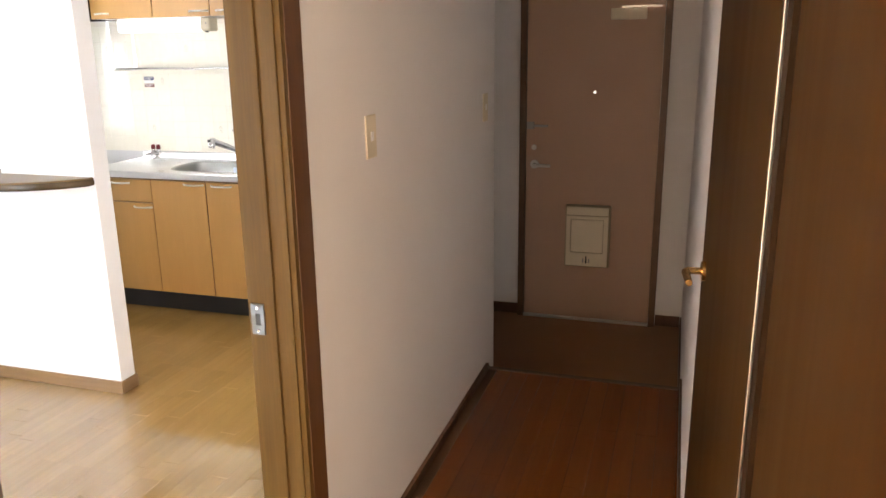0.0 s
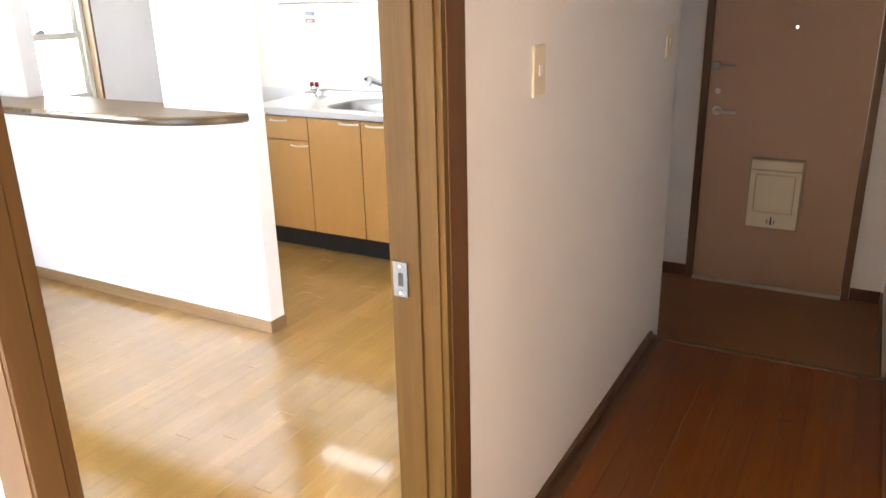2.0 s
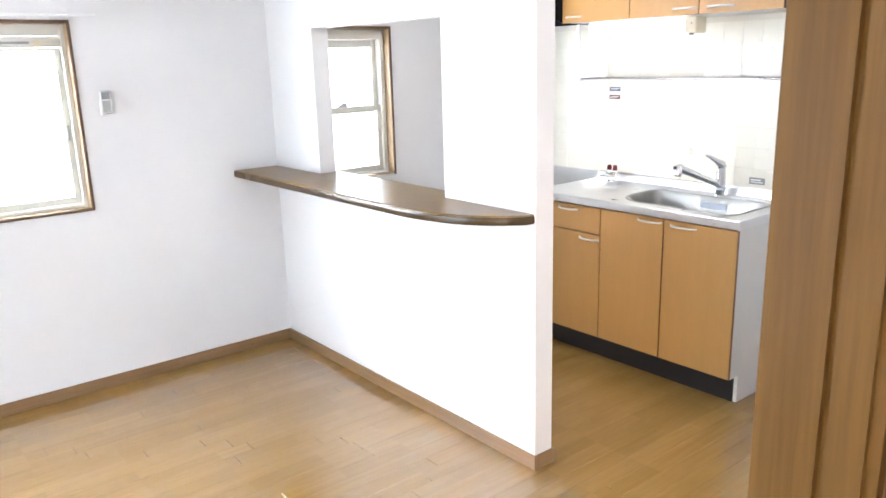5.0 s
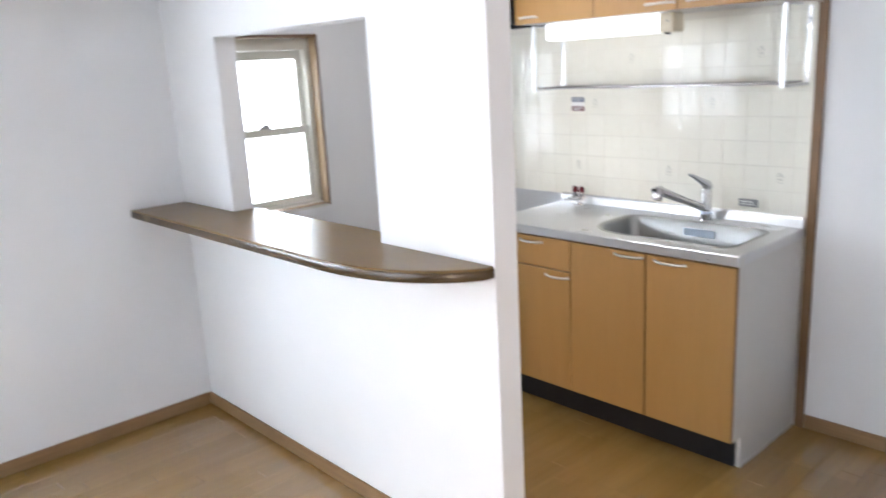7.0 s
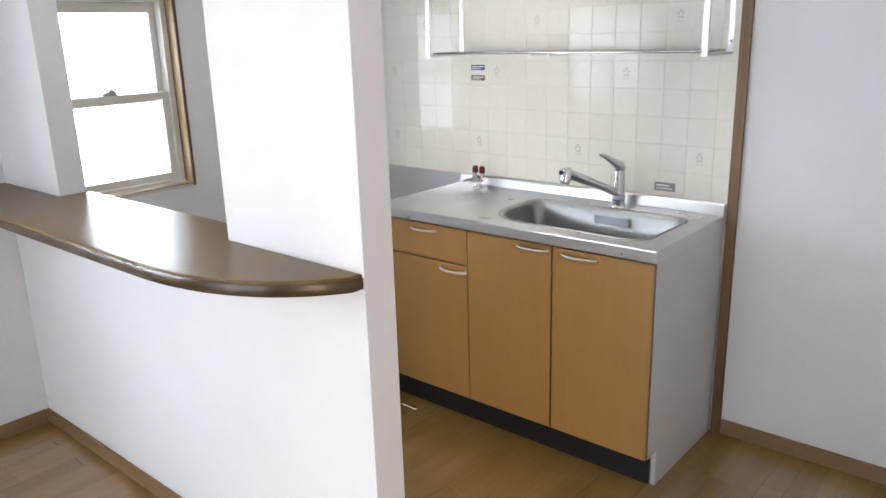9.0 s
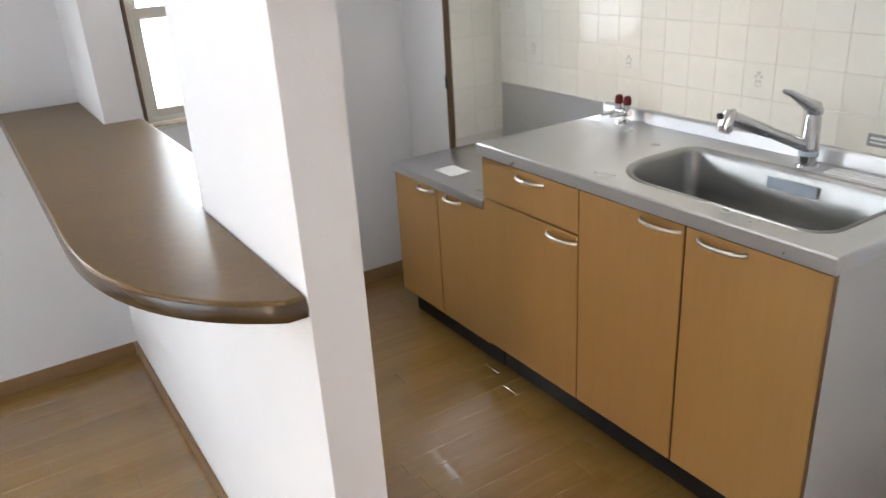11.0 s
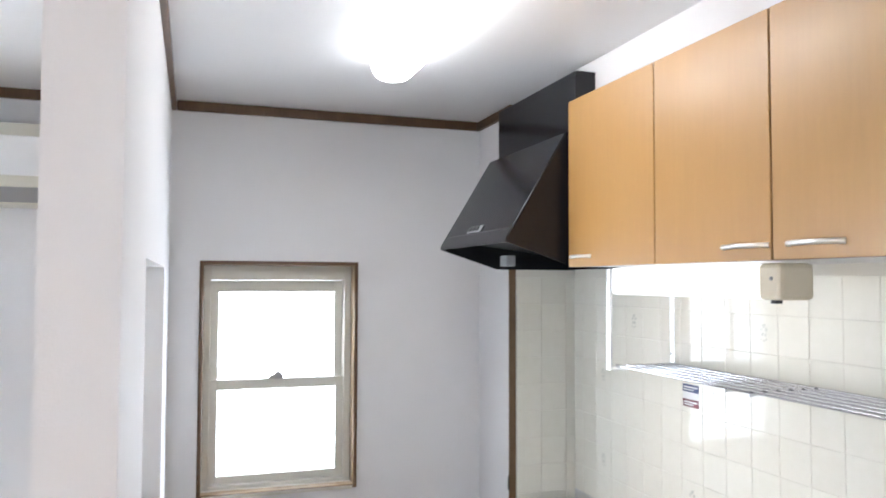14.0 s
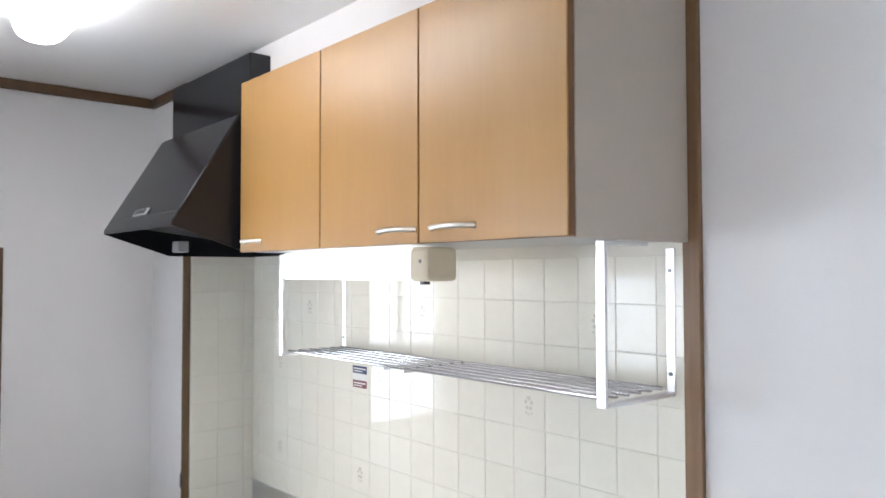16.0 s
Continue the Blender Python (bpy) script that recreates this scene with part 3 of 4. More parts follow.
gas_unit = thing("stove_cabinet", (-3.57, 3.97, 0), "low maple-coloured cabinet with a bare steel top for a stove", "cabinet")
part("body", block(-3.879, -3.274, FY + 0.032, 4.235, 0.108, 0.619), CAB_WHITE, gas_unit)
part("plinth", block(-3.872, -3.274, FY + 0.07, FY + 0.085, 0.0, 0.1075), KICK, gas_unit, "black recessed plinth")
front("door", -3.880, -3.576, 0.110, 0.618, FY + 0.013, gas_unit, (-3.645, 0.600, 0.05))
front("door", -3.574, -3.273, 0.110, 0.618, FY + 0.013, gas_unit, (-3.470, 0.600, 0.05))
part("top", block(-3.880, -3.272, FY, 4.236, 0.620, 0.653, 0.004), STEEL, gas_unit, "brushed steel top", True)
part("back_panel", block(-3.885, -3.274, 4.2365, 4.2395, 0.652, 0.884), STEEL, gas_unit, "brushed steel splash panel")
part("gas_hole", cyl(bmesh.new(), (-3.73, 4.12, 0.6505), (-3.73, 4.12, 0.655), 0.03, seg=24), CAB_BEIGE, gas_unit, "round hole cover", True)


def rounded(x0, x1, y0, y1, r, z, n=8):
    """Corner points of a rounded rectangle, counter-clockwise from the front left; r gives each corner's radius."""
    out = []
    for k, (cx, cy, sx, sy) in enumerate(((x0, y0, 1, 1), (x1, y0, -1, 1), (x1, y1, -1, -1), (x0, y1, 1, -1))):
        for i in range(n + 1):
            a = math.pi + k * math.pi / 2 + i / n * math.pi / 2
            out.append((cx + sx * r[k] + r[k] * math.cos(a), cy + sy * r[k] + r[k] * math.sin(a), z))
    return out


TOP = 0.848
worktop = thing("worktop", (-2.68, 3.97, 0.81), "brushed stainless steel worktop with a pressed sink basin", "worktop")
bm = bmesh.new()
RIM = (-2.80, -2.150, 3.745, 4.115)
RAD = [0.17, 0.07, 0.06, 0.06]
hole = [bm.verts.new(p) for p in rounded(*RIM, RAD, TOP)]
cor = [bm.verts.new(p) for p in ((-3.274, FY - 0.012, TOP), (-2.082, FY - 0.012, TOP), (-2.082, 4.225, TOP), (-3.274, 4.225, TOP))]
per = len(hole) // 4
for k in range(4):
    for i in range(per - 1):
        bm.faces.new((cor[k], hole[k * per + i + 1], hole[k * per + i]))
    j = (k + 1) % 4
    bm.faces.new((cor[k], cor[j], hole[j * per], hole[k * per + per - 1]))
lip = [bm.verts.new((v.co.x + dx, v.co.y + dy, z)) for v, dx, dy, z in ((cor[0], -0.003, -0.004, TOP - 0.004), (cor[1], 0.003, -0.004, TOP - 0.004), (cor[2], 0.003, 0, TOP - 0.004), (cor[3], -0.003, 0, TOP - 0.004))]
low = [bm.verts.new((v.co.x, v.co.y, 0.811)) for v in lip]
for a, b in ((cor, lip), (lip, low)):
    for k in range(4):
        j = (k + 1) % 4
        bm.faces.new((a[k], b[k], b[j], a[j]))
bmesh.ops.recalc_face_normals(bm, faces=bm.faces[:])
part("deck", bm, STEEL, worktop, "", True)
bm = bmesh.new()
prev = None
for inset, z in ((0.0, TOP), (0.003, TOP + 0.0025), (0.010, TOP + 0.0025), (0.015, TOP - 0.001), (0.020, TOP - 0.010), (0.032, TOP - 0.115), (0.036, TOP - 0.138), (0.045, TOP - 0.153), (0.060, TOP - 0.162), (0.085, TOP - 0.166), (0.14, TOP - 0.168)):
    loop = [bm.verts.new(p) for p in rounded(RIM[0] + inset, RIM[1] - inset, RIM[2] + inset, RIM[3] - inset, [max(0.012, r - inset * 0.7) for r in RAD], z)]
    if prev:
        for k in range(len(loop)):
            j = (k + 1) % len(loop)
            bm.faces.new((prev[k], prev[j], loop[j], loop[k]))
    prev = loop
bm.faces.new(prev)
bmesh.ops.recalc_face_normals(bm, faces=bm.faces[:])
basin = part("basin", bm, BASIN_DIMMED, worktop, "steel sink basin, colour darkened for dark reflections", True)
drain = part("drain", cyl(cyl(bmesh.new(), (-2.33, 3.93, TOP - 0.169), (-2.33, 3.93, TOP - 0.162), 0.058, 0.054, 32), (-2.33, 3.93, TOP - 0.163), (-2.33, 3.93, TOP - 0.158), 0.040, 0.036, 32), CHROME, basin, "round drain cover", True)
part("film_label", block(-2.52, -2.38, 4.0835, 4.0842, 0.792, 0.824), FILM_BLUE, basin, "pale blue film label")
part("upstand", prism([(4.214, TOP - 0.004), (4.220, 0.882), (4.224, 0.888), (4.242, 0.889), (4.242, TOP - 0.004)], "x", -3.272, -2.086), STEEL, worktop, "steel upstand along the wall")
for k in range(3):
    part("ridge", tube(bmesh.new(), [(-2.40, 4.140 + 0.021 * k, TOP + 0.0005), (-2.38, 4.140 + 0.021 * k, TOP + 0.0025), (-2.16, 4.140 + 0.021 * k, TOP + 0.0025), (-2.14, 4.140 + 0.021 * k, TOP + 0.0005)], 0.004, 8), STEEL, worktop, "", True)
part("end_cap", block(-2.0805, -2.0785, FY - 0.005, FY + 0.03, 0.812, 0.842), NICKEL, worktop)

faucet = thing("faucet", (-2.462, 4.165, TOP), "chrome single-lever mixer tap with a long straight spout", "faucet")
FX, FYY = -2.462, 4.160
part("base", cyl(cyl(bmesh.new(), (FX, FYY, TOP), (FX, FYY, TOP + 0.006), 0.029, 0.027, 28), (FX, FYY, TOP + 0.006), (FX, FYY, TOP + 0.05), 0.0245, 0.0235, 28), CHROME, faucet, "", True)
part("body", tube(bmesh.new(), [(FX, FYY, TOP + 0.05), (FX, FYY, TOP + 0.052), (FX, FYY, TOP + 0.128), (FX, FYY, TOP + 0.137)], [0.0235, 0.0225, 0.020, 0.016], 24), CHROME, faucet, "", True)
sp0, sp1 = Vector((FX - 0.006, FYY - 0.01, TOP + 0.055)), Vector((-2.568, 3.955, TOP + 0.150))
part("spout", tube(bmesh.new(), [sp0.lerp(sp1, u) for u in (0, 0.1, 0.45, 0.47, 0.9, 0.97)], [0.017, 0.0165, 0.0145, 0.0165, 0.0185, 0.015], 18), CHROME, faucet, "", True)
head_at = sp0.lerp(sp1, 0.96)
spray = part("spray_head", tube(bmesh.new(), [head_at + Vector((0.006, 0.012, 0.014)), head_at + Vector((0, 0, 0.008)), head_at + Vector((-0.004, -0.008, -0.018)), head_at + Vector((-0.005, -0.010, -0.034))], [0.008, 0.019, 0.021, 0.019], 18), CHROME, faucet, "", True)
part("nozzle", tube(bmesh.new(), [head_at + Vector((-0.005, -0.010, -0.034)), head_at + Vector((-0.0055, -0.011, -0.039))], 0.016, 16), GREY_PL, spray)
part("button", tube(bmesh.new(), [head_at + Vector((-0.012, -0.018, 0.004)), head_at + Vector((-0.017, -0.026, 0.004))], 0.008, 12), DARK, spray)
part("lever", tube(bmesh.new(), [(FX + 0.004, FYY + 0.012, TOP + 0.138), (FX, FYY, TOP + 0.152), (FX - 0.012, FYY - 0.022, TOP + 0.168), (FX - 0.034, FYY - 0.055, TOP + 0.194), (FX - 0.044, FYY - 0.072, TOP + 0.200)], [0.016, 0.021, 0.014, 0.0085, 0.005], 14), CHROME, faucet, "", True)
part("band", cyl(bmesh.new(), (FX, FYY, TOP + 0.030), (FX, FYY, TOP + 0.042), 0.0248, seg=28), FILM_BLUE, faucet, "pale blue label band", True)

valve = thing("gas_tap", (-3.15, 4.18, TOP), "chrome double gas tap with two red knobs", "gas tap")
part("base", cyl(bmesh.new(), (-3.135, 4.175, TOP), (-3.135, 4.175, TOP + 0.008), 0.028, 0.024, 24), CHROME, valve, "", True)
part("stem", cyl(cyl(bmesh.new(), (-3.135, 4.175, TOP + 0.007), (-3.135, 4.175, TOP + 0.040), 0.012, 0.011, 16), (-3.165, 4.175, TOP + 0.036), (-3.105, 4.175, TOP + 0.036), 0.012, seg=16), CHROME, valve, "", True)
for x in (-3.155, -3.117):
    part("tap_body", cyl(bmesh.new(), (x, 4.175, TOP + 0.035), (x, 4.175, TOP + 0.062), 0.011, 0.010, 16), CHROME, valve, "", True)
    part("knob", tube(bmesh.new(), [(x, 4.175, TOP + 0.060), (x, 4.175, TOP + 0.063), (x, 4.175, TOP + 0.084), (x, 4.175, TOP + 0.090)], [0.010, 0.014, 0.0125, 0.008], 14), RED, valve, "red knob", True)
    part("nozzle", tube(bmesh.new(), [(x - 0.004, 4.168, TOP + 0.034), (x - 0.022, 4.140, TOP + 0.030), (x - 0.030, 4.127, TOP + 0.027)], [0.008, 0.0075, 0.006], 12), CHROME, valve, "", True)
solid("leaflet", block(-3.670, -3.555, 3.757, 3.842, 0.6533, 0.6543), PAPER, "small white paper leaflet lying on the steel top", "leaflet")

# wall cabinet
UY = 3.885
upper = thing("wall_cabinet", (-2.66, 4.06, 1.695), "maple-coloured three-door wall cabinet with a beige end panel", "cabinet")
part("body", block(-3.255, -2.085, UY + 0.02, 4.245, 1.697, 2.172), CAB_WHITE, upper)
part("end_panel", block(-2.0848, -2.070, UY + 0.019, 4.235, 1.694, 2.174, 0.001), CAB_BEIGE, upper, "beige end panel")
for x0, x1, hx, half in ((-3.257, -2.833, -3.178, 0.048), (-2.831, -2.458, -2.527, 0.062), (-2.456, -2.070, -2.352, 0.062)):
    front("door", x0, x1, 1.695, 2.174, UY, upper, (hx, 1.724, half))
lamp = thing("under_cabinet_light", (-2.77, 3.96, 1.62), "white fluorescent light under the wall cabinet, switched on", "lamp")
part("cover", prism([(3.950, 1.630), (3.956, 1.621), (4.030, 1.620), (4.036, 1.630), (4.036, 1.692), (3.950, 1.692)], "x", -3.138, -2.573, 0.010), TUBE_GLOW, lamp, "glowing white cover", True)
end = part("ballast_box", block(-2.572, -2.508, 3.950, 4.036, 1.619, 1.693, 0.010), IVORY, lamp, "ivory plastic switch end")
part("pull_switch", block(-2.552, -2.538, 3.966, 3.982, 1.612, 1.6195), DARK, end)
part("screw", cyl(bmesh.new(), (-2.532, 3.9505, 1.662), (-2.532, 3.948, 1.662), 0.004, seg=10), GREY_PL, end)

rack = thing("dish_rack", (-2.70, 4.14, 1.40), "hanging white aluminium dish rack with round steel rods", "rack")
for x in (-3.266, -2.112):
    fr = part("bracket", boxes((x - 0.010, x + 0.010, 4.018, 4.026, 1.398, 1.693), (x - 0.010, x + 0.010, 4.2365, 4.2415, 1.402, 1.685), (x - 0.010, x + 0.010, 4.0265, 4.236, 1.398, 1.406), (x - 0.010, x + 0.010, 4.0265, 4.15, 1.686, 1.693), bevel=0.0015), ALU, rack, "flat white aluminium hanger")
    for z in (1.44, 1.64):
        part("screw", cyl(bmesh.new(), (x, 4.236, z), (x, 4.233, z), 0.004, seg=10), GREY_PL, fr)
for k in range(6):
    yy = 4.040 + 0.036 * k
    part("rod", tube(bmesh.new(), [(-3.256, yy, 1.411), (-2.70, yy, 1.411)], 0.0042, 10), CHROME, rack, "", True)
    part("rod", tube(bmesh.new(), [(-2.78, yy + 0.007, 1.411), (-2.126, yy + 0.007, 1.411)], 0.0042, 10), CHROME, rack, "", True)
part("cross_bar", block(-2.785, -2.775, 4.032, 4.232, 1.402, 1.408), ALU, rack)
part("cross_bar", block(-2.705, -2.695, 4.032, 4.232, 1.402, 1.408), ALU, rack)

# cooker hood
hood = thing("cooker_hood", (-3.58, 3.98, 1.70), "black enamelled slanted cooker hood over the stove top", "cooker hood")
HX0, HX1 = -3.876, -3.282
prof = [(3.703, 1.766), (3.703, 1.778), (3.893, 2.092), (4.238, 2.092), (4.238, 1.698), (3.918, 1.698)]


def hood_side(x0, x1):
    return prism(prof, "x", x0, x1)


canopy = part("canopy", boxes((HX0 + 0.003, HX1 - 0.003, 3.93, 4.238, 2.086, 2.0915), (HX0 + 0.003, HX1 - 0.003, 4.230, 4.238, 1.70, 2.085)), HOOD, hood)
part("slanted_front", prism([(3.702, 1.766), (3.702, 1.778), (3.893, 2.0915), (3.93, 2.0915), (3.93, 2.086), (3.897, 2.083), (3.710, 1.776), (3.710, 1.766)], "x", HX0 + 0.0035, HX1 - 0.0035), HOOD, canopy, "", True)
part("side", hood_side(HX0, HX0 + 0.003), HOOD, canopy)
part("side", hood_side(HX1 - 0.003, HX1), HOOD, canopy)
# thin rod added along the slanted edge to catch the lamp's highlight
part("edge_highlight_rod", tube(bmesh.new(), [(HX1 - 0.002, 3.704, 1.779), (HX1 - 0.002, 3.893, 2.0915)], 0.0035, 10), HOOD, canopy, "", True)
part("filter", prism([(3.72, 1.80), (4.22, 1.74), (4.22, 1.75), (3.72, 1.81)], "x", HX0 + 0.01, HX1 - 0.01), DARK, hood, "dark grease filter")
part("oil_cup", block(-3.79, -3.73, 3.895, 3.93, 1.708, 1.745, 0.004), GREY_PL, hood, "grey oil cup")
part("duct_cover", block(HX0 + 0.002, HX1 - 0.002, 3.925, 4.238, 2.0925, CEIL - 0.037, 0.003), HOOD, hood, "black duct cover")
dirn = Vector((0, 3.893 - 3.703, 2.092 - 1.778)).normalized()
sw = part("switch_panel", block(-0.06, 0.06, -0.012, 0.012, 0, 0.004, 0.002), GREY_PL, hood, "small grey switch panel")
sw.matrix_parent_inverse = Matrix.Translation(hood.location).inverted()
sw.matrix_basis = Matrix.Translation((-3.59, 3.727, 1.821)) @ Matrix.Rotation(math.atan2(dirn.z, dirn.y), 4, "X")
for k in range(3):
    b = part("button", block(-0.045 + 0.032 * k, -0.025 + 0.032 * k, -0.008, 0.008, 0.004, 0.007, 0.001), DARK, sw)

# ceiling lamp
clamp = thing("ceiling_lamp", (-3.02, 3.38, CEIL - 0.08), "long white ceiling lamp with rounded ends, switched on", "lamp")


def capsule(x0, x1, y, hw, z1, depth, n=10, m=7):
    """A lamp cover: half a rounded bar hanging from z1."""
    g = bmesh.new()
    rings = []
    for j in range(m + 1):
        a = math.pi / 2 * j / m
        s, z = math.cos(a) ** 0.6 if j < m else 0.0, z1 - depth * math.sin(a)
        if j == m:
            s = 0.02
        ring = []
        for side, cx in ((1, x1 - hw), (-1, x0 + hw)):
            for i in range(n + 1):
                b = -math.pi / 2 + math.pi * i / n
                ring.append(g.verts.new((cx + side * hw * s * math.cos(b), y + side * hw * s * math.sin(b), z)))
        rings.append(ring)
    for a, b in zip(rings, rings[1:]):
        for i in range(len(a)):
            g.faces.new((a[i], a[(i + 1) % len(a)], b[(i + 1) % len(b)], b[i]))
    g.faces.new(rings[-1])
    g.faces.new(rings[0][::-1])
    bmesh.ops.recalc_face_normals(g, faces=g.faces[:])
    return g


part("cover", capsule(-3.50, -2.56, 3.41, 0.066, CEIL - 0.021, 0.055), LAMP_GLOW, clamp, "glowing white cover", True)
part("base", capsule(-3.48, -2.58, 3.41, 0.055, CEIL - 0.001, 0.0195), WHITE_PL, clamp)
disc = part("lamp_starter", cyl(bmesh.new(), (-2.65, 3.415, CEIL - 0.086), (-2.65, 3.415, CEIL - 0.062), 0.042, 0.044, seg=32), WHITE_PL, clamp, "round pale grey cap", True)
part("rim", cyl(bmesh.new(), (-2.65, 3.415, CEIL - 0.090), (-2.65, 3.415, CEIL - 0.0865), 0.034, 0.038, seg=32), WHITE_PL, disc, "pale stepped rim", True)

# fittings on the kitchen walls
gill = thing("air_vent", (WEST, 3.256, 0.54), "round cream plastic wall vent cover", "vent")
VC = (3.256, 0.541)
part("flange", cyl(bmesh.new(), (WEST, VC[0], VC[1]), (WEST + 0.010, VC[0], VC[1]), 0.092, 0.086, 48), CREAM, gill, "", True)
part("cap", cyl(bmesh.new(), (WEST + 0.010, VC[0], VC[1]), (WEST + 0.022, VC[0], VC[1]), 0.072, 0.066, 48), CREAM, gill, "", True)
for r in (0.056, 0.043, 0.030):
    part("ring", tube(bmesh.new(), [(WEST + 0.0225, VC[0] + r * math.cos(a * math.pi / 20), VC[1] + r * math.sin(a * math.pi / 20)) for a in range(41)], 0.002, 6), CREAM, gill)
part("knob", cyl(bmesh.new(), (WEST + 0.022, VC[0], VC[1]), (WEST + 0.030, VC[0], VC[1]), 0.007, seg=16), IVORY, gill, "", True)

outlet = thing("wall_outlet", (WEST, 3.548, 0.28), "beige wall socket plate with a plug in it", "socket")
part("plate", block(WEST, WEST + 0.007, 3.514, 3.580, 0.222, 0.342, 0.002), IVORY, outlet)
part("plug", block(WEST + 0.007, WEST + 0.030, 3.536, 3.566, 0.284, 0.318, 0.004), WHITE_PL, outlet, "white plug")
alarm = thing("gas_alarm", (WEST, 3.553, 0.14), "white plug-in gas alarm with a blue button hanging on the wall", "gas alarm")
part("body", block(WEST, WEST + 0.028, 3.510, 3.572, 0.090, 0.216, 0.005), WHITE_PL, alarm)
part("button", cyl(bmesh.new(), (WEST + 0.028, 3.541, 0.160), (WEST + 0.034, 3.541, 0.160), 0.020, 0.018, 24), BLUE, alarm, "round blue button", True)
part("lid", prism([(3.556, 0.196), (3.582, 0.204), (3.574, 0.120), (3.556, 0.112)], "x", WEST + 0.028, WEST + 0.050, 0.002), WHITE_PL, alarm, "white flap")
part("cord", tube(bmesh.new(), [(WEST + 0.022, 3.552, 0.285), (WEST + 0.018, 3.556, 0.262), (WEST + 0.014, 3.563, 0.240), (WEST + 0.012, 3.562, 0.213)], 0.0028, 8), WHITE_PL, alarm, "", True)
part("earth_wire", tube(bmesh.new(), [(WEST + 0.005, 3.518, 0.226), (WEST + 0.006, 3.508, 0.19), (WEST + 0.006, 3.507, 0.15), (WEST + 0.006, 3.516, 0.112)], 0.0016, 6), GREY_PL, alarm, "", True)

notice = thing("notice_sticker", (-3.188, 4.24, 1.325), "small navy and red notice stickers on the tiles", "sticker")
for z0, z1, m in ((1.336, 1.358, NAVY), (1.293, 1.315, RED)):
    s = part("label", block(-3.217, -3.144, 4.2375, 4.2385, z0, z1), m, notice)
    part("text_bar", boxes((-3.211, -3.150, 4.2368, 4.2374, z0 + 0.012, z0 + 0.016), (-3.211, -3.167, 4.2368, 4.2374, z0 + 0.005, z0 + 0.008)), PAPER, s)
part("label", block(-3.217, -3.144, 4.2375, 4.2385, 1.3155, 1.3355), PAPER, notice)
maker = thing("maker_plate", (-2.318, 4.24, 0.924), "small grey label stuck on the tiles above the sink", "sticker")
part("label", block(-2.358, -2.278, 4.2375, 4.2385, 0.908, 0.940), GREY_PL, maker)
part("text_bar", boxes((-2.350, -2.300, 4.2368, 4.2374, 0.926, 0.932), (-2.350, -2.288, 4.2368, 4.2374, 0.916, 0.920)), PAPER, maker)

# ---- pass-through bar ----
bar = thing("bar_counter", (-3.3, 2.6, 0.972), "dark brown lacquered wooden bar top with a rounded end", "bar counter")
BF, BB = 2.440, HALF_B + 0.016
front_edge = [(WEST + 0.001, BF)]
for k in range(19):
    u = k / 18
    a, b, d = Vector((-2.80, BF)), Vector((-2.44, BF)), Vector((-2.300, 2.66))
    p = (1 - u) ** 2 * a + 2 * u * (1 - u) * b + u * u * d
    front_edge.append((p.x, p.y))
front_edge.append((-2.300, HALF_F - 0.001))
outline = [(WEST + 0.001, HALF_F - 0.001)] + front_edge + [(PASS[1] - 0.001, HALF_F - 0.001), (PASS[1] - 0.001, BB), (PASS[0] + 0.001, BB), (PASS[0] + 0.001, HALF_F - 0.001)]
board = prism(outline, "z", 0.966, 0.998)
bmesh.ops.bevel(board, geom=[e for e in board.edges if abs(e.verts[0].co.z - e.verts[1].co.z) < 1e-5], offset=0.004, segments=3, affect="EDGES", profile=0.5)
part("board", board, BAR, bar)
band = bmesh.new()
section = [(0.003, 0.962), (-0.0012, 0.964), (-0.0028, 0.969), (-0.0032, 0.977), (-0.0026, 0.986), (-0.0008, 0.9915), (0.003, 0.9925)]
rings = []
for k, (x, y) in enumerate(front_edge):
    a, b = Vector(front_edge[max(k - 1, 0)]), Vector(front_edge[min(k + 1, len(front_edge) - 1)])
    side = Vector((-(b - a).y, (b - a).x)).normalized()
    rings.append([band.verts.new((x + side.x * o, y + side.y * o, z)) for o, z in section])
for a, b in zip(rings, rings[1:]):
    for i in range(len(section)):
        j = (i + 1) % len(section)
        band.faces.new((a[i], a[j], b[j], b[i]))
band.faces.new(rings[0])
band.faces.new(rings[-1][::-1])
bmesh.ops.recalc_face_normals(band, faces=band.faces[:])
part("edge_band", band, BAR_EDGE, bar, "rounded darker edge band", True)

# ---- living room fittings ----
remote = thing("aircon_remote", (WEST, 1.845, 1.385), "white remote control with grey display in a wall holder", "remote control")
part("holder", boxes((WEST, WEST + 0.004, 1.818, 1.868, 1.330, 1.395), (WEST + 0.004, WEST + 0.024, 1.816, 1.8195, 1.328, 1.388), (WEST + 0.004, WEST + 0.024, 1.8665, 1.870, 1.328, 1.388), (WEST + 0.004, WEST + 0.026, 1.8195, 1.8665, 1.326, 1.332)), WHITE_PL, remote)
body = part("body", block(WEST + 0.0045, WEST + 0.021, 1.820, 1.866, 1.3325, 1.434, 0.003), WHITE_PL, remote)
part("display", block(WEST + 0.021, WEST + 0.0225, 1.8245, 1.8615, 1.397, 1.429), GREY_PL, body, "grey display")
part("key_pad", block(WEST + 0.021, WEST + 0.0228, 1.8245, 1.8615, 1.337, 1.391, 0.001), SOFT_GREY, body, "pale grey cover over the keys")

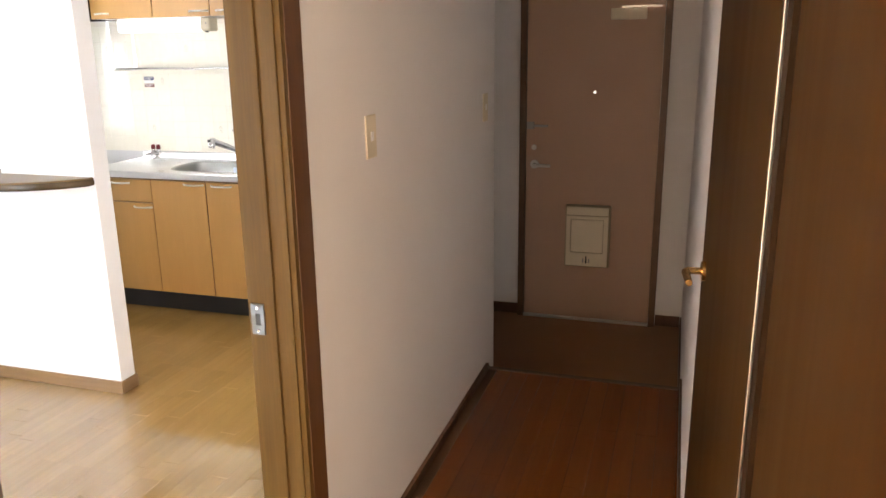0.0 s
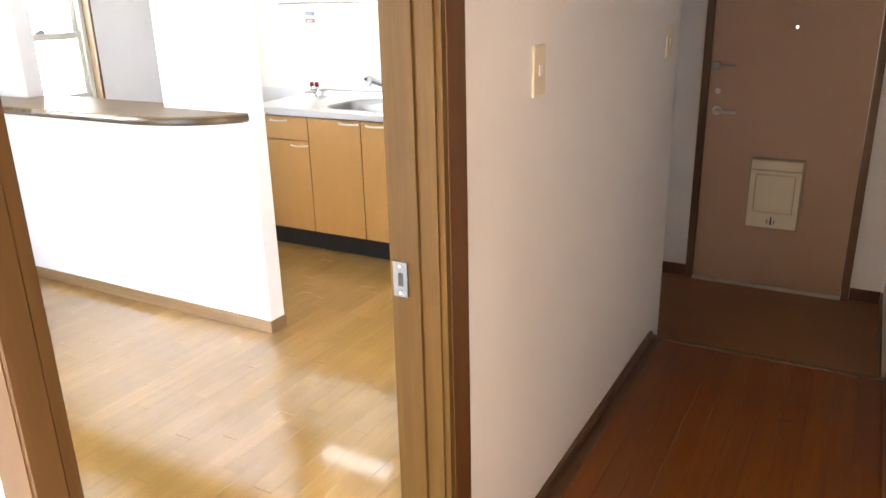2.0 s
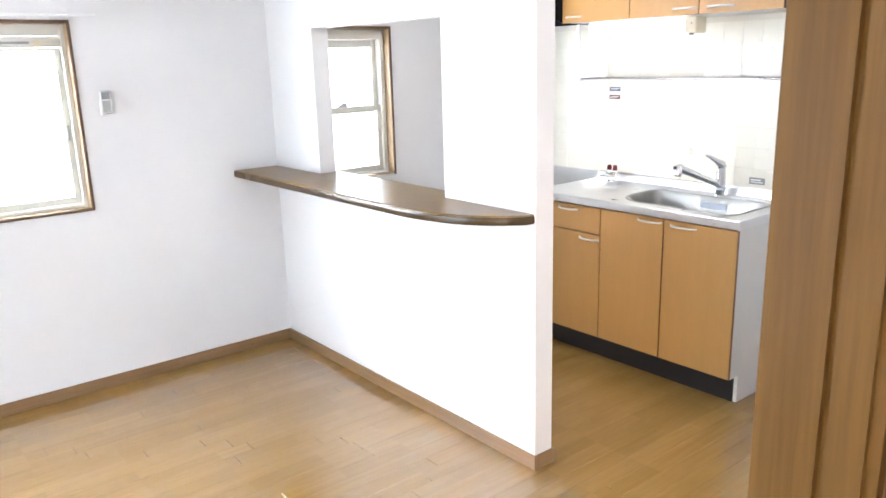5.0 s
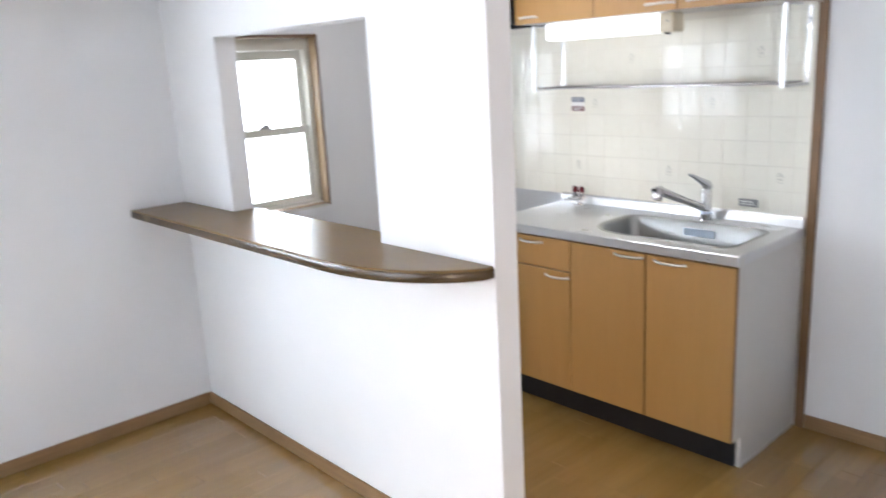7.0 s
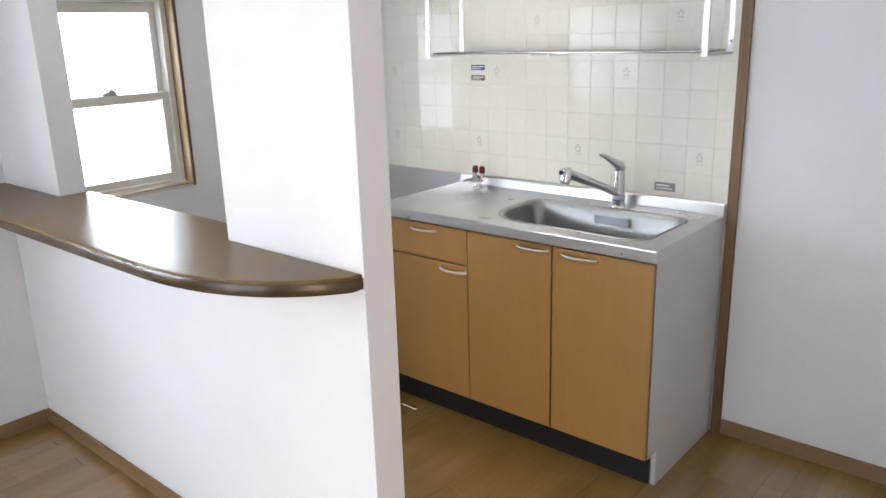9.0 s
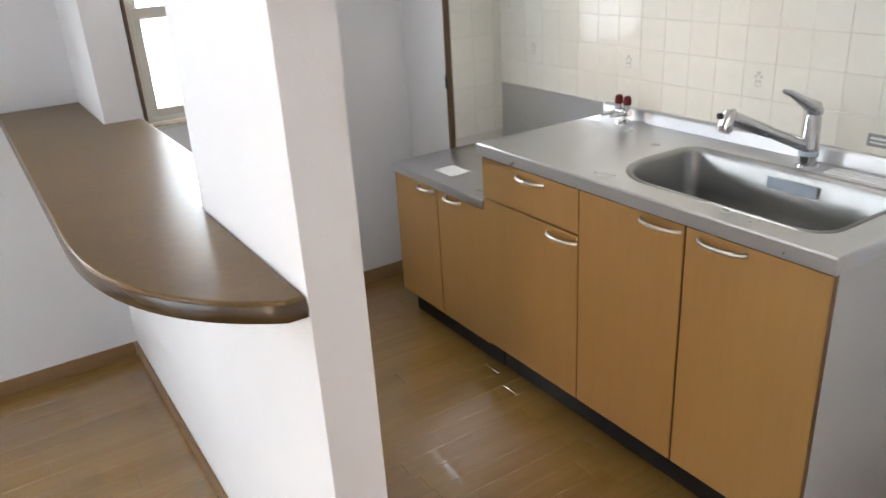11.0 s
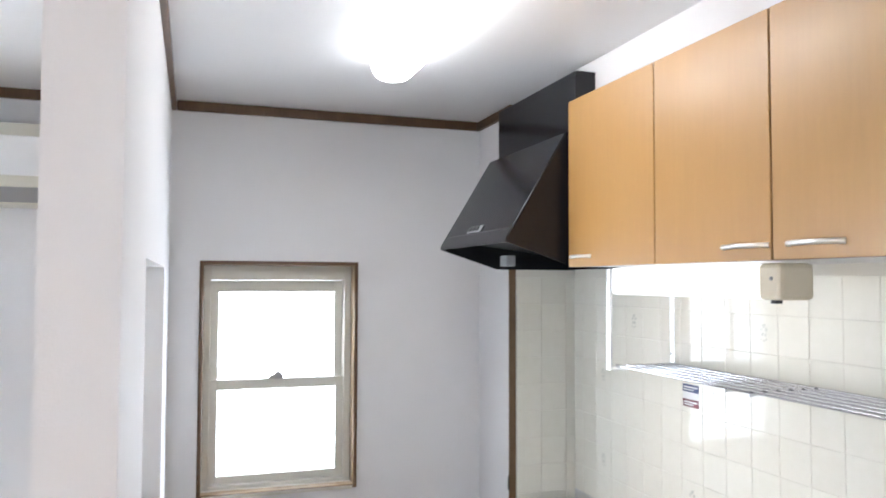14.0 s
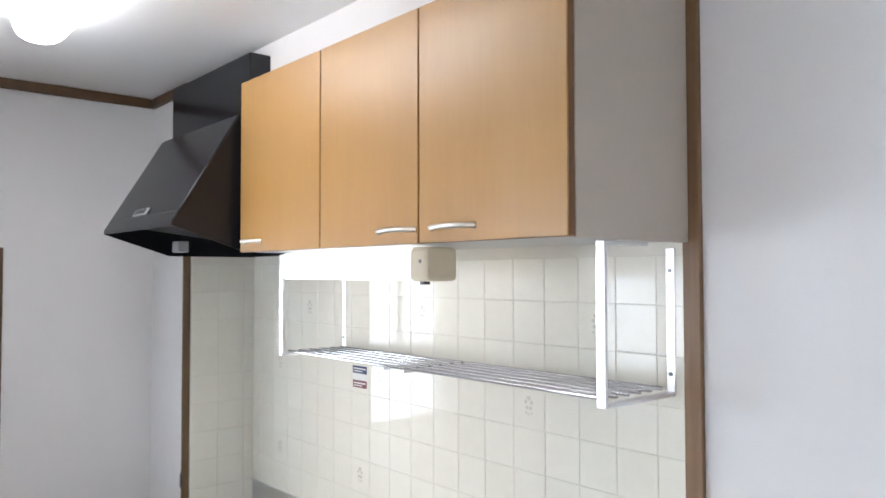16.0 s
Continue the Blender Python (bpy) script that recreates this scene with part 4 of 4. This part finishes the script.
ac = thing("air_conditioner", (WEST, 2.16, 1.89), "cream wall-mounted air conditioner with a grey louver", "air conditioner")
part("body", prism([(WEST, 1.90), (WEST + 0.15, 1.90), (WEST + 0.19, 1.955), (WEST + 0.20, 2.12), (WEST + 0.17, 2.165), (WEST, 2.165)], "y", 1.80, 2.56, 0.004), AC_CREAM, ac)
part("louver", prism([(WEST + 0.155, 1.912), (WEST + 0.1905, 1.952), (WEST + 0.196, 1.952), (WEST + 0.160, 1.906)], "y", 1.86, 2.50), GREY_PL, ac, "grey louver")
part("front_panel", prism([(WEST + 0.1955, 1.99), (WEST + 0.205, 1.99), (WEST + 0.208, 2.115), (WEST + 0.2005, 2.118)], "y", 1.81, 2.55), WHITE_PL, ac)

# ---- hall ----
def switch(y, z, w, h, label):
    s = thing("light_switch", (PART_H, y, z), label, "switch", "hall switches")
    part("plate", block(PART_H, PART_H + 0.006, y - w / 2, y + w / 2, z - h / 2, z + h / 2, 0.002), IVORY, s)
    part("rocker", block(PART_H + 0.006, PART_H + 0.010, y - 0.009, y + 0.009, z - 0.012, z + 0.014, 0.002), WHITE_PL, s)
    return s


switch(2.071, 1.268, 0.070, 0.120, "beige plastic light switch on the white hall wall")
switch(3.372, 1.252, 0.070, 0.120, "beige plastic light switch near the entrance")

fd = structure("door_2", boxes((-0.89, -0.852, DOOR_Y - 0.02, DOOR_Y + 0.10, -0.2, 1.83), (-0.058, -0.02, DOOR_Y - 0.02, DOOR_Y + 0.10, -0.2, 1.83), (-0.852, -0.058, DOOR_Y - 0.02, DOOR_Y + 0.10, 1.79, 1.83)), TRIM_DARK, "taupe steel front door in a dark brown frame", "front door")
leaf = part("leaf", block(-0.850, -0.060, DOOR_Y, DOOR_Y + 0.04, -0.185, 1.788, 0.002), STEEL_DOOR, fd, "taupe painted steel leaf")
part("sill", block(-0.852, -0.058, DOOR_Y - 0.02, DOOR_Y + 0.10, -0.2, -0.188), NICKEL, fd, "steel sill")
part("peephole", cyl(bmesh.new(), (-0.439, DOOR_Y, 1.241), (-0.439, DOOR_Y - 0.006, 1.241), 0.011, 0.009, 20), NICKEL, leaf, "", True)
part("peephole_lens", cyl(bmesh.new(), (-0.439, DOOR_Y - 0.006, 1.241), (-0.439, DOOR_Y - 0.0075, 1.241), 0.005, seg=20), SKY_GLOW, leaf, "peephole lens bright with daylight")
lev = part("handle", cyl(bmesh.new(), (-0.795, DOOR_Y, 0.80), (-0.795, DOOR_Y - 0.010, 0.80), 0.026, seg=24), NICKEL, leaf, "satin steel lever handle", True)
part("lever", tube(bmesh.new(), [(-0.795, DOOR_Y - 0.01, 0.80), (-0.795, DOOR_Y - 0.045, 0.80), (-0.775, DOOR_Y - 0.052, 0.80), (-0.69, DOOR_Y - 0.050, 0.797)], [0.010, 0.010, 0.011, 0.009], 12), NICKEL, lev, "", True)
part("thumb_turn", cyl(bmesh.new(), (-0.80, DOOR_Y, 0.905), (-0.80, DOOR_Y - 0.014, 0.905), 0.017, 0.015, 20), NICKEL, leaf, "", True)
chain = part("door_guard", block(-0.846, -0.80, DOOR_Y - 0.022, DOOR_Y, 1.018, 1.062, 0.003), GREY_PL, leaf, "grey metal door guard")
part("guard_arm", block(-0.812, -0.715, DOOR_Y - 0.020, DOOR_Y - 0.010, 1.030, 1.046, 0.003), GREY_PL, chain)
closer = part("door_closer", block(-0.36, -0.16, DOOR_Y - 0.05, DOOR_Y, 1.652, 1.715, 0.006), IVORY, leaf, "ivory door closer")
part("arm", block(-0.30, -0.08, DOOR_Y - 0.042, DOOR_Y - 0.030, 1.717, 1.727), NICKEL, closer)
mail = thing("letter_box", (-0.449, DOOR_Y, 0.365), "ivory plastic letter box on the inside of the front door", "letter box")
# olive back: shade of the gaps and rim is put into its colour
part("back", block(-0.588, -0.314, DOOR_Y - 0.046, DOOR_Y, 0.168, 0.556, 0.004), OLIVE_SHADE, mail, "housing in olive, colour darkened for shaded gaps and rim")
box_front = part("box", boxes((-0.578, -0.324, DOOR_Y - 0.062, DOOR_Y - 0.0465, 0.178, 0.262), (-0.578, -0.324, DOOR_Y - 0.062, DOOR_Y - 0.0465, 0.476, 0.494), (-0.578, -0.552, DOOR_Y - 0.062, DOOR_Y - 0.0465, 0.262, 0.476), (-0.350, -0.324, DOOR_Y - 0.062, DOOR_Y - 0.0465, 0.262, 0.476)), IVORY, mail, "ivory plastic front")
part("inner_panel", block(-0.548, -0.354, DOOR_Y - 0.0605, DOOR_Y - 0.0475, 0.266, 0.472, 0.003), IVORY, mail)
part("flap", prism([(DOOR_Y - 0.0465, 0.500), (DOOR_Y - 0.064, 0.502), (DOOR_Y - 0.056, 0.548), (DOOR_Y - 0.0465, 0.551)], "x", -0.578, -0.324, 0.002), IVORY, mail)
part("catch", prism([(-0.456, 0.198), (-0.446, 0.198), (-0.448, 0.242), (-0.454, 0.242)], "y", DOOR_Y - 0.068, DOOR_Y - 0.0622), DARK, box_front, "dark catch")
for x in (-0.470, -0.434):
    part("catch_slot", block(x - 0.004, x + 0.004, DOOR_Y - 0.0635, DOOR_Y - 0.0622, 0.200, 0.226), GREY_PL, box_front)

# doors on the right side of the hall
ajar = thing("hall_door", (0.198, 1.38, 0), "reddish-brown wooden door standing slightly ajar in the hall", "door")
HL = math.hypot(0.198 - 0.137, 2.035 - 1.38)
turn = Matrix.Translation((0.198, 1.38, 0)) @ Matrix.Rotation(math.atan2(0.198 - 0.137, 2.035 - 1.38), 4, "Z")


def turned(ob):
    ob.data.transform(turn)
    return ob


turned(part("leaf", block(0.0, 0.034, 0.0, HL, 0.012, 1.99, 0.002), HALL_DOOR, ajar))
turned(part("edge_strip", block(0.001, 0.010, -0.0050, -0.0005, 0.012, 1.99, 0.001), NICKEL, ajar, "pale metal edge strip"))
rose = turned(part("handle", cyl(bmesh.new(), (0.0, HL - 0.055, 0.97), (-0.008, HL - 0.055, 0.97), 0.024, seg=24), BRASS, ajar, "brass lever handle", True))
turned(part("lever", tube(bmesh.new(), [(-0.008, HL - 0.055, 0.97), (-0.040, HL - 0.055, 0.97), (-0.046, HL - 0.068, 0.97), (-0.046, HL - 0.15, 0.967)], [0.009, 0.009, 0.010, 0.008], 12), BRASS, rose, "", True))
structure("door_3", boxes((0.203, 0.275, 1.300, 1.362, 0, 2.0), (0.212, 0.275, 0.35, 0.38, 0, 2.0)), HALL_FRAME, "dark brown wooden door frame in the hall", "door frame")
structure("door_4", block(0.212, 0.255, 0.381, 1.299, 0.01, 1.98, 0.002), HALL_DOOR, "reddish-brown wooden door, closed", "door")

# ---- pieces of floors and walls ----
P = 0.07575
tile_bm = block(-0.0486, 0.0486, -0.0035, 0.0035, -0.0486, 0.0486, 0.0012)
tile_mesh = mesh_of("tile", tile_bm, TILE_M)
narrow_mesh = mesh_of("tile", block(-0.0305, 0.0305, -0.0035, 0.0035, -0.0486, 0.0486, 0.0012), TILE_M)
grout = structure("wall_tiling", boxes((-3.8785, -2.086, BACK - 0.0104, BACK + 0.002, 0.60, 1.72), (-3.8905, -3.8796, 3.999, BACK - 0.0005, 0.60, 1.72)), GROUT, "cream glazed wall tiles with beige joints", "tiles")
PRINTS = ((-3.19, 1.04), (-3.67, 1.04), (-2.70, 1.04), (-2.21, 1.04), (-3.08, 1.33), (-2.50, 1.33), (-3.67, 1.33), (-3.48, 1.53), (-2.90, 1.53), (-2.31, 1.53))


def flower(x, y, z):
    """A faint printed sprig: petals and a small stem, almost flush with the glaze."""
    g = bmesh.new()
    for k in range(5):
        a = 2 * math.pi * k / 5 + 0.3
        c = (x + 0.0095 * math.cos(a), z + 0.008 + 0.0115 * math.sin(a))
        cyl(g, (c[0], y, c[1]), (c[0], y - 0.0006, c[1]), 0.0048, seg=8)
    for dx, dz in ((0.0, -0.016), (-0.009, -0.013), (0.009, -0.013), (0.004, 0.024), (-0.005, 0.023)):
        cyl(g, (x + dx, y, z + dz), (x + dx, y - 0.0006, z + dz), 0.003, seg=6)
    return g


for i in range(19):
    x = -2.1935 - 0.0985 * i
    if x < -3.87:
        continue
    for j in range(9):
        z = 1.6215 - 0.0985 * j
        t = new("tile", tile_mesh)
        t.location = (x, BACK - 0.0085, z)
        t.parent = grout
        if any(abs(px - x) < 0.05 and abs(pz - z) < 0.05 for px, pz in PRINTS):
            part("print", flower(x, BACK - 0.0122, z), PRINT, t).matrix_parent_inverse = Matrix.Translation(t.location).inverted()
for j in range(10):
    z = 1.6215 - 0.0985 * j
    t = new("tile", narrow_mesh)
    t.location, t.parent = (-2.1130, BACK - 0.0085, z), grout
    for k in range(3):
        t = new("tile", tile_mesh if k < 2 else narrow_mesh)
        t.matrix_world = pose(-3.8815, 4.049 + 0.0985 * k - (0.015 if k == 2 else 0), z, 0, 0, 90)
        t.parent = grout

def plank_of(half_x, length, mat, gap=0.00045, slope=0.0016):
    """A floor board with chamfered ends and straight sides."""
    h = length / 2 - gap
    return mesh_of("plank", prism([(-h, -0.0055), (-h, -slope * 0.72), (-h + slope, 0.0), (h - slope, 0.0), (h, -slope * 0.72), (h, -0.0055)], "x", -half_x + gap, half_x - gap), mat)


rng = random.Random(4)
LEN = 0.909
plank_mesh = plank_of(P / 2, LEN, PLANK)
x = WEST + 0.001 + P / 2
while x < PART_W + 0.02 - P / 2:
    y = SOUTH - rng.random() * LEN * 0.9 + LEN / 2
    far = BACK if x < -1.40 else 3.50
    while y < far + LEN / 2:
        a, b = y - LEN / 2, y + LEN / 2
        if a < SOUTH or b > far:
            a, b = max(a, SOUTH), min(b, far)
            me = plank_of(P / 2, b - a, PLANK) if b - a > 0.006 else None
        else:
            me = plank_mesh
        if me:
            p = new("plank", me)
            p.location, p.parent = (x, (a + b) / 2, 0), floor
        y += LEN
    x += P
hall_mesh = mesh_of("plank", block(-P / 2 + 0.0003, P / 2 - 0.0003, -0.9085 / 2, 0.9085 / 2, -0.0055, 0.0, 0.0009), HALL_FLOOR)
x = PART_W + 0.125 + P / 2
k = 0
while x < 0.27:
    for j in range(-2, 4):
        y = 3.40 - 0.4545 - 0.909 * j + (0.45 if k % 2 else 0.0)
        a, b = max(y - 0.4543, SOUTH), min(y + 0.4543, 3.398)
        if b - a > 0.004:
            p = new("plank", hall_mesh if b - a > 0.9 else mesh_of("plank", block(-P / 2 + 0.0003, P / 2 - 0.0003, -(b - a) / 2, (b - a) / 2, -0.0055, 0.0, 0.0009), HALL_FLOOR))
            p.location, p.parent = (x, (a + b) / 2, 0), hall_floor
    x += P
    k += 1
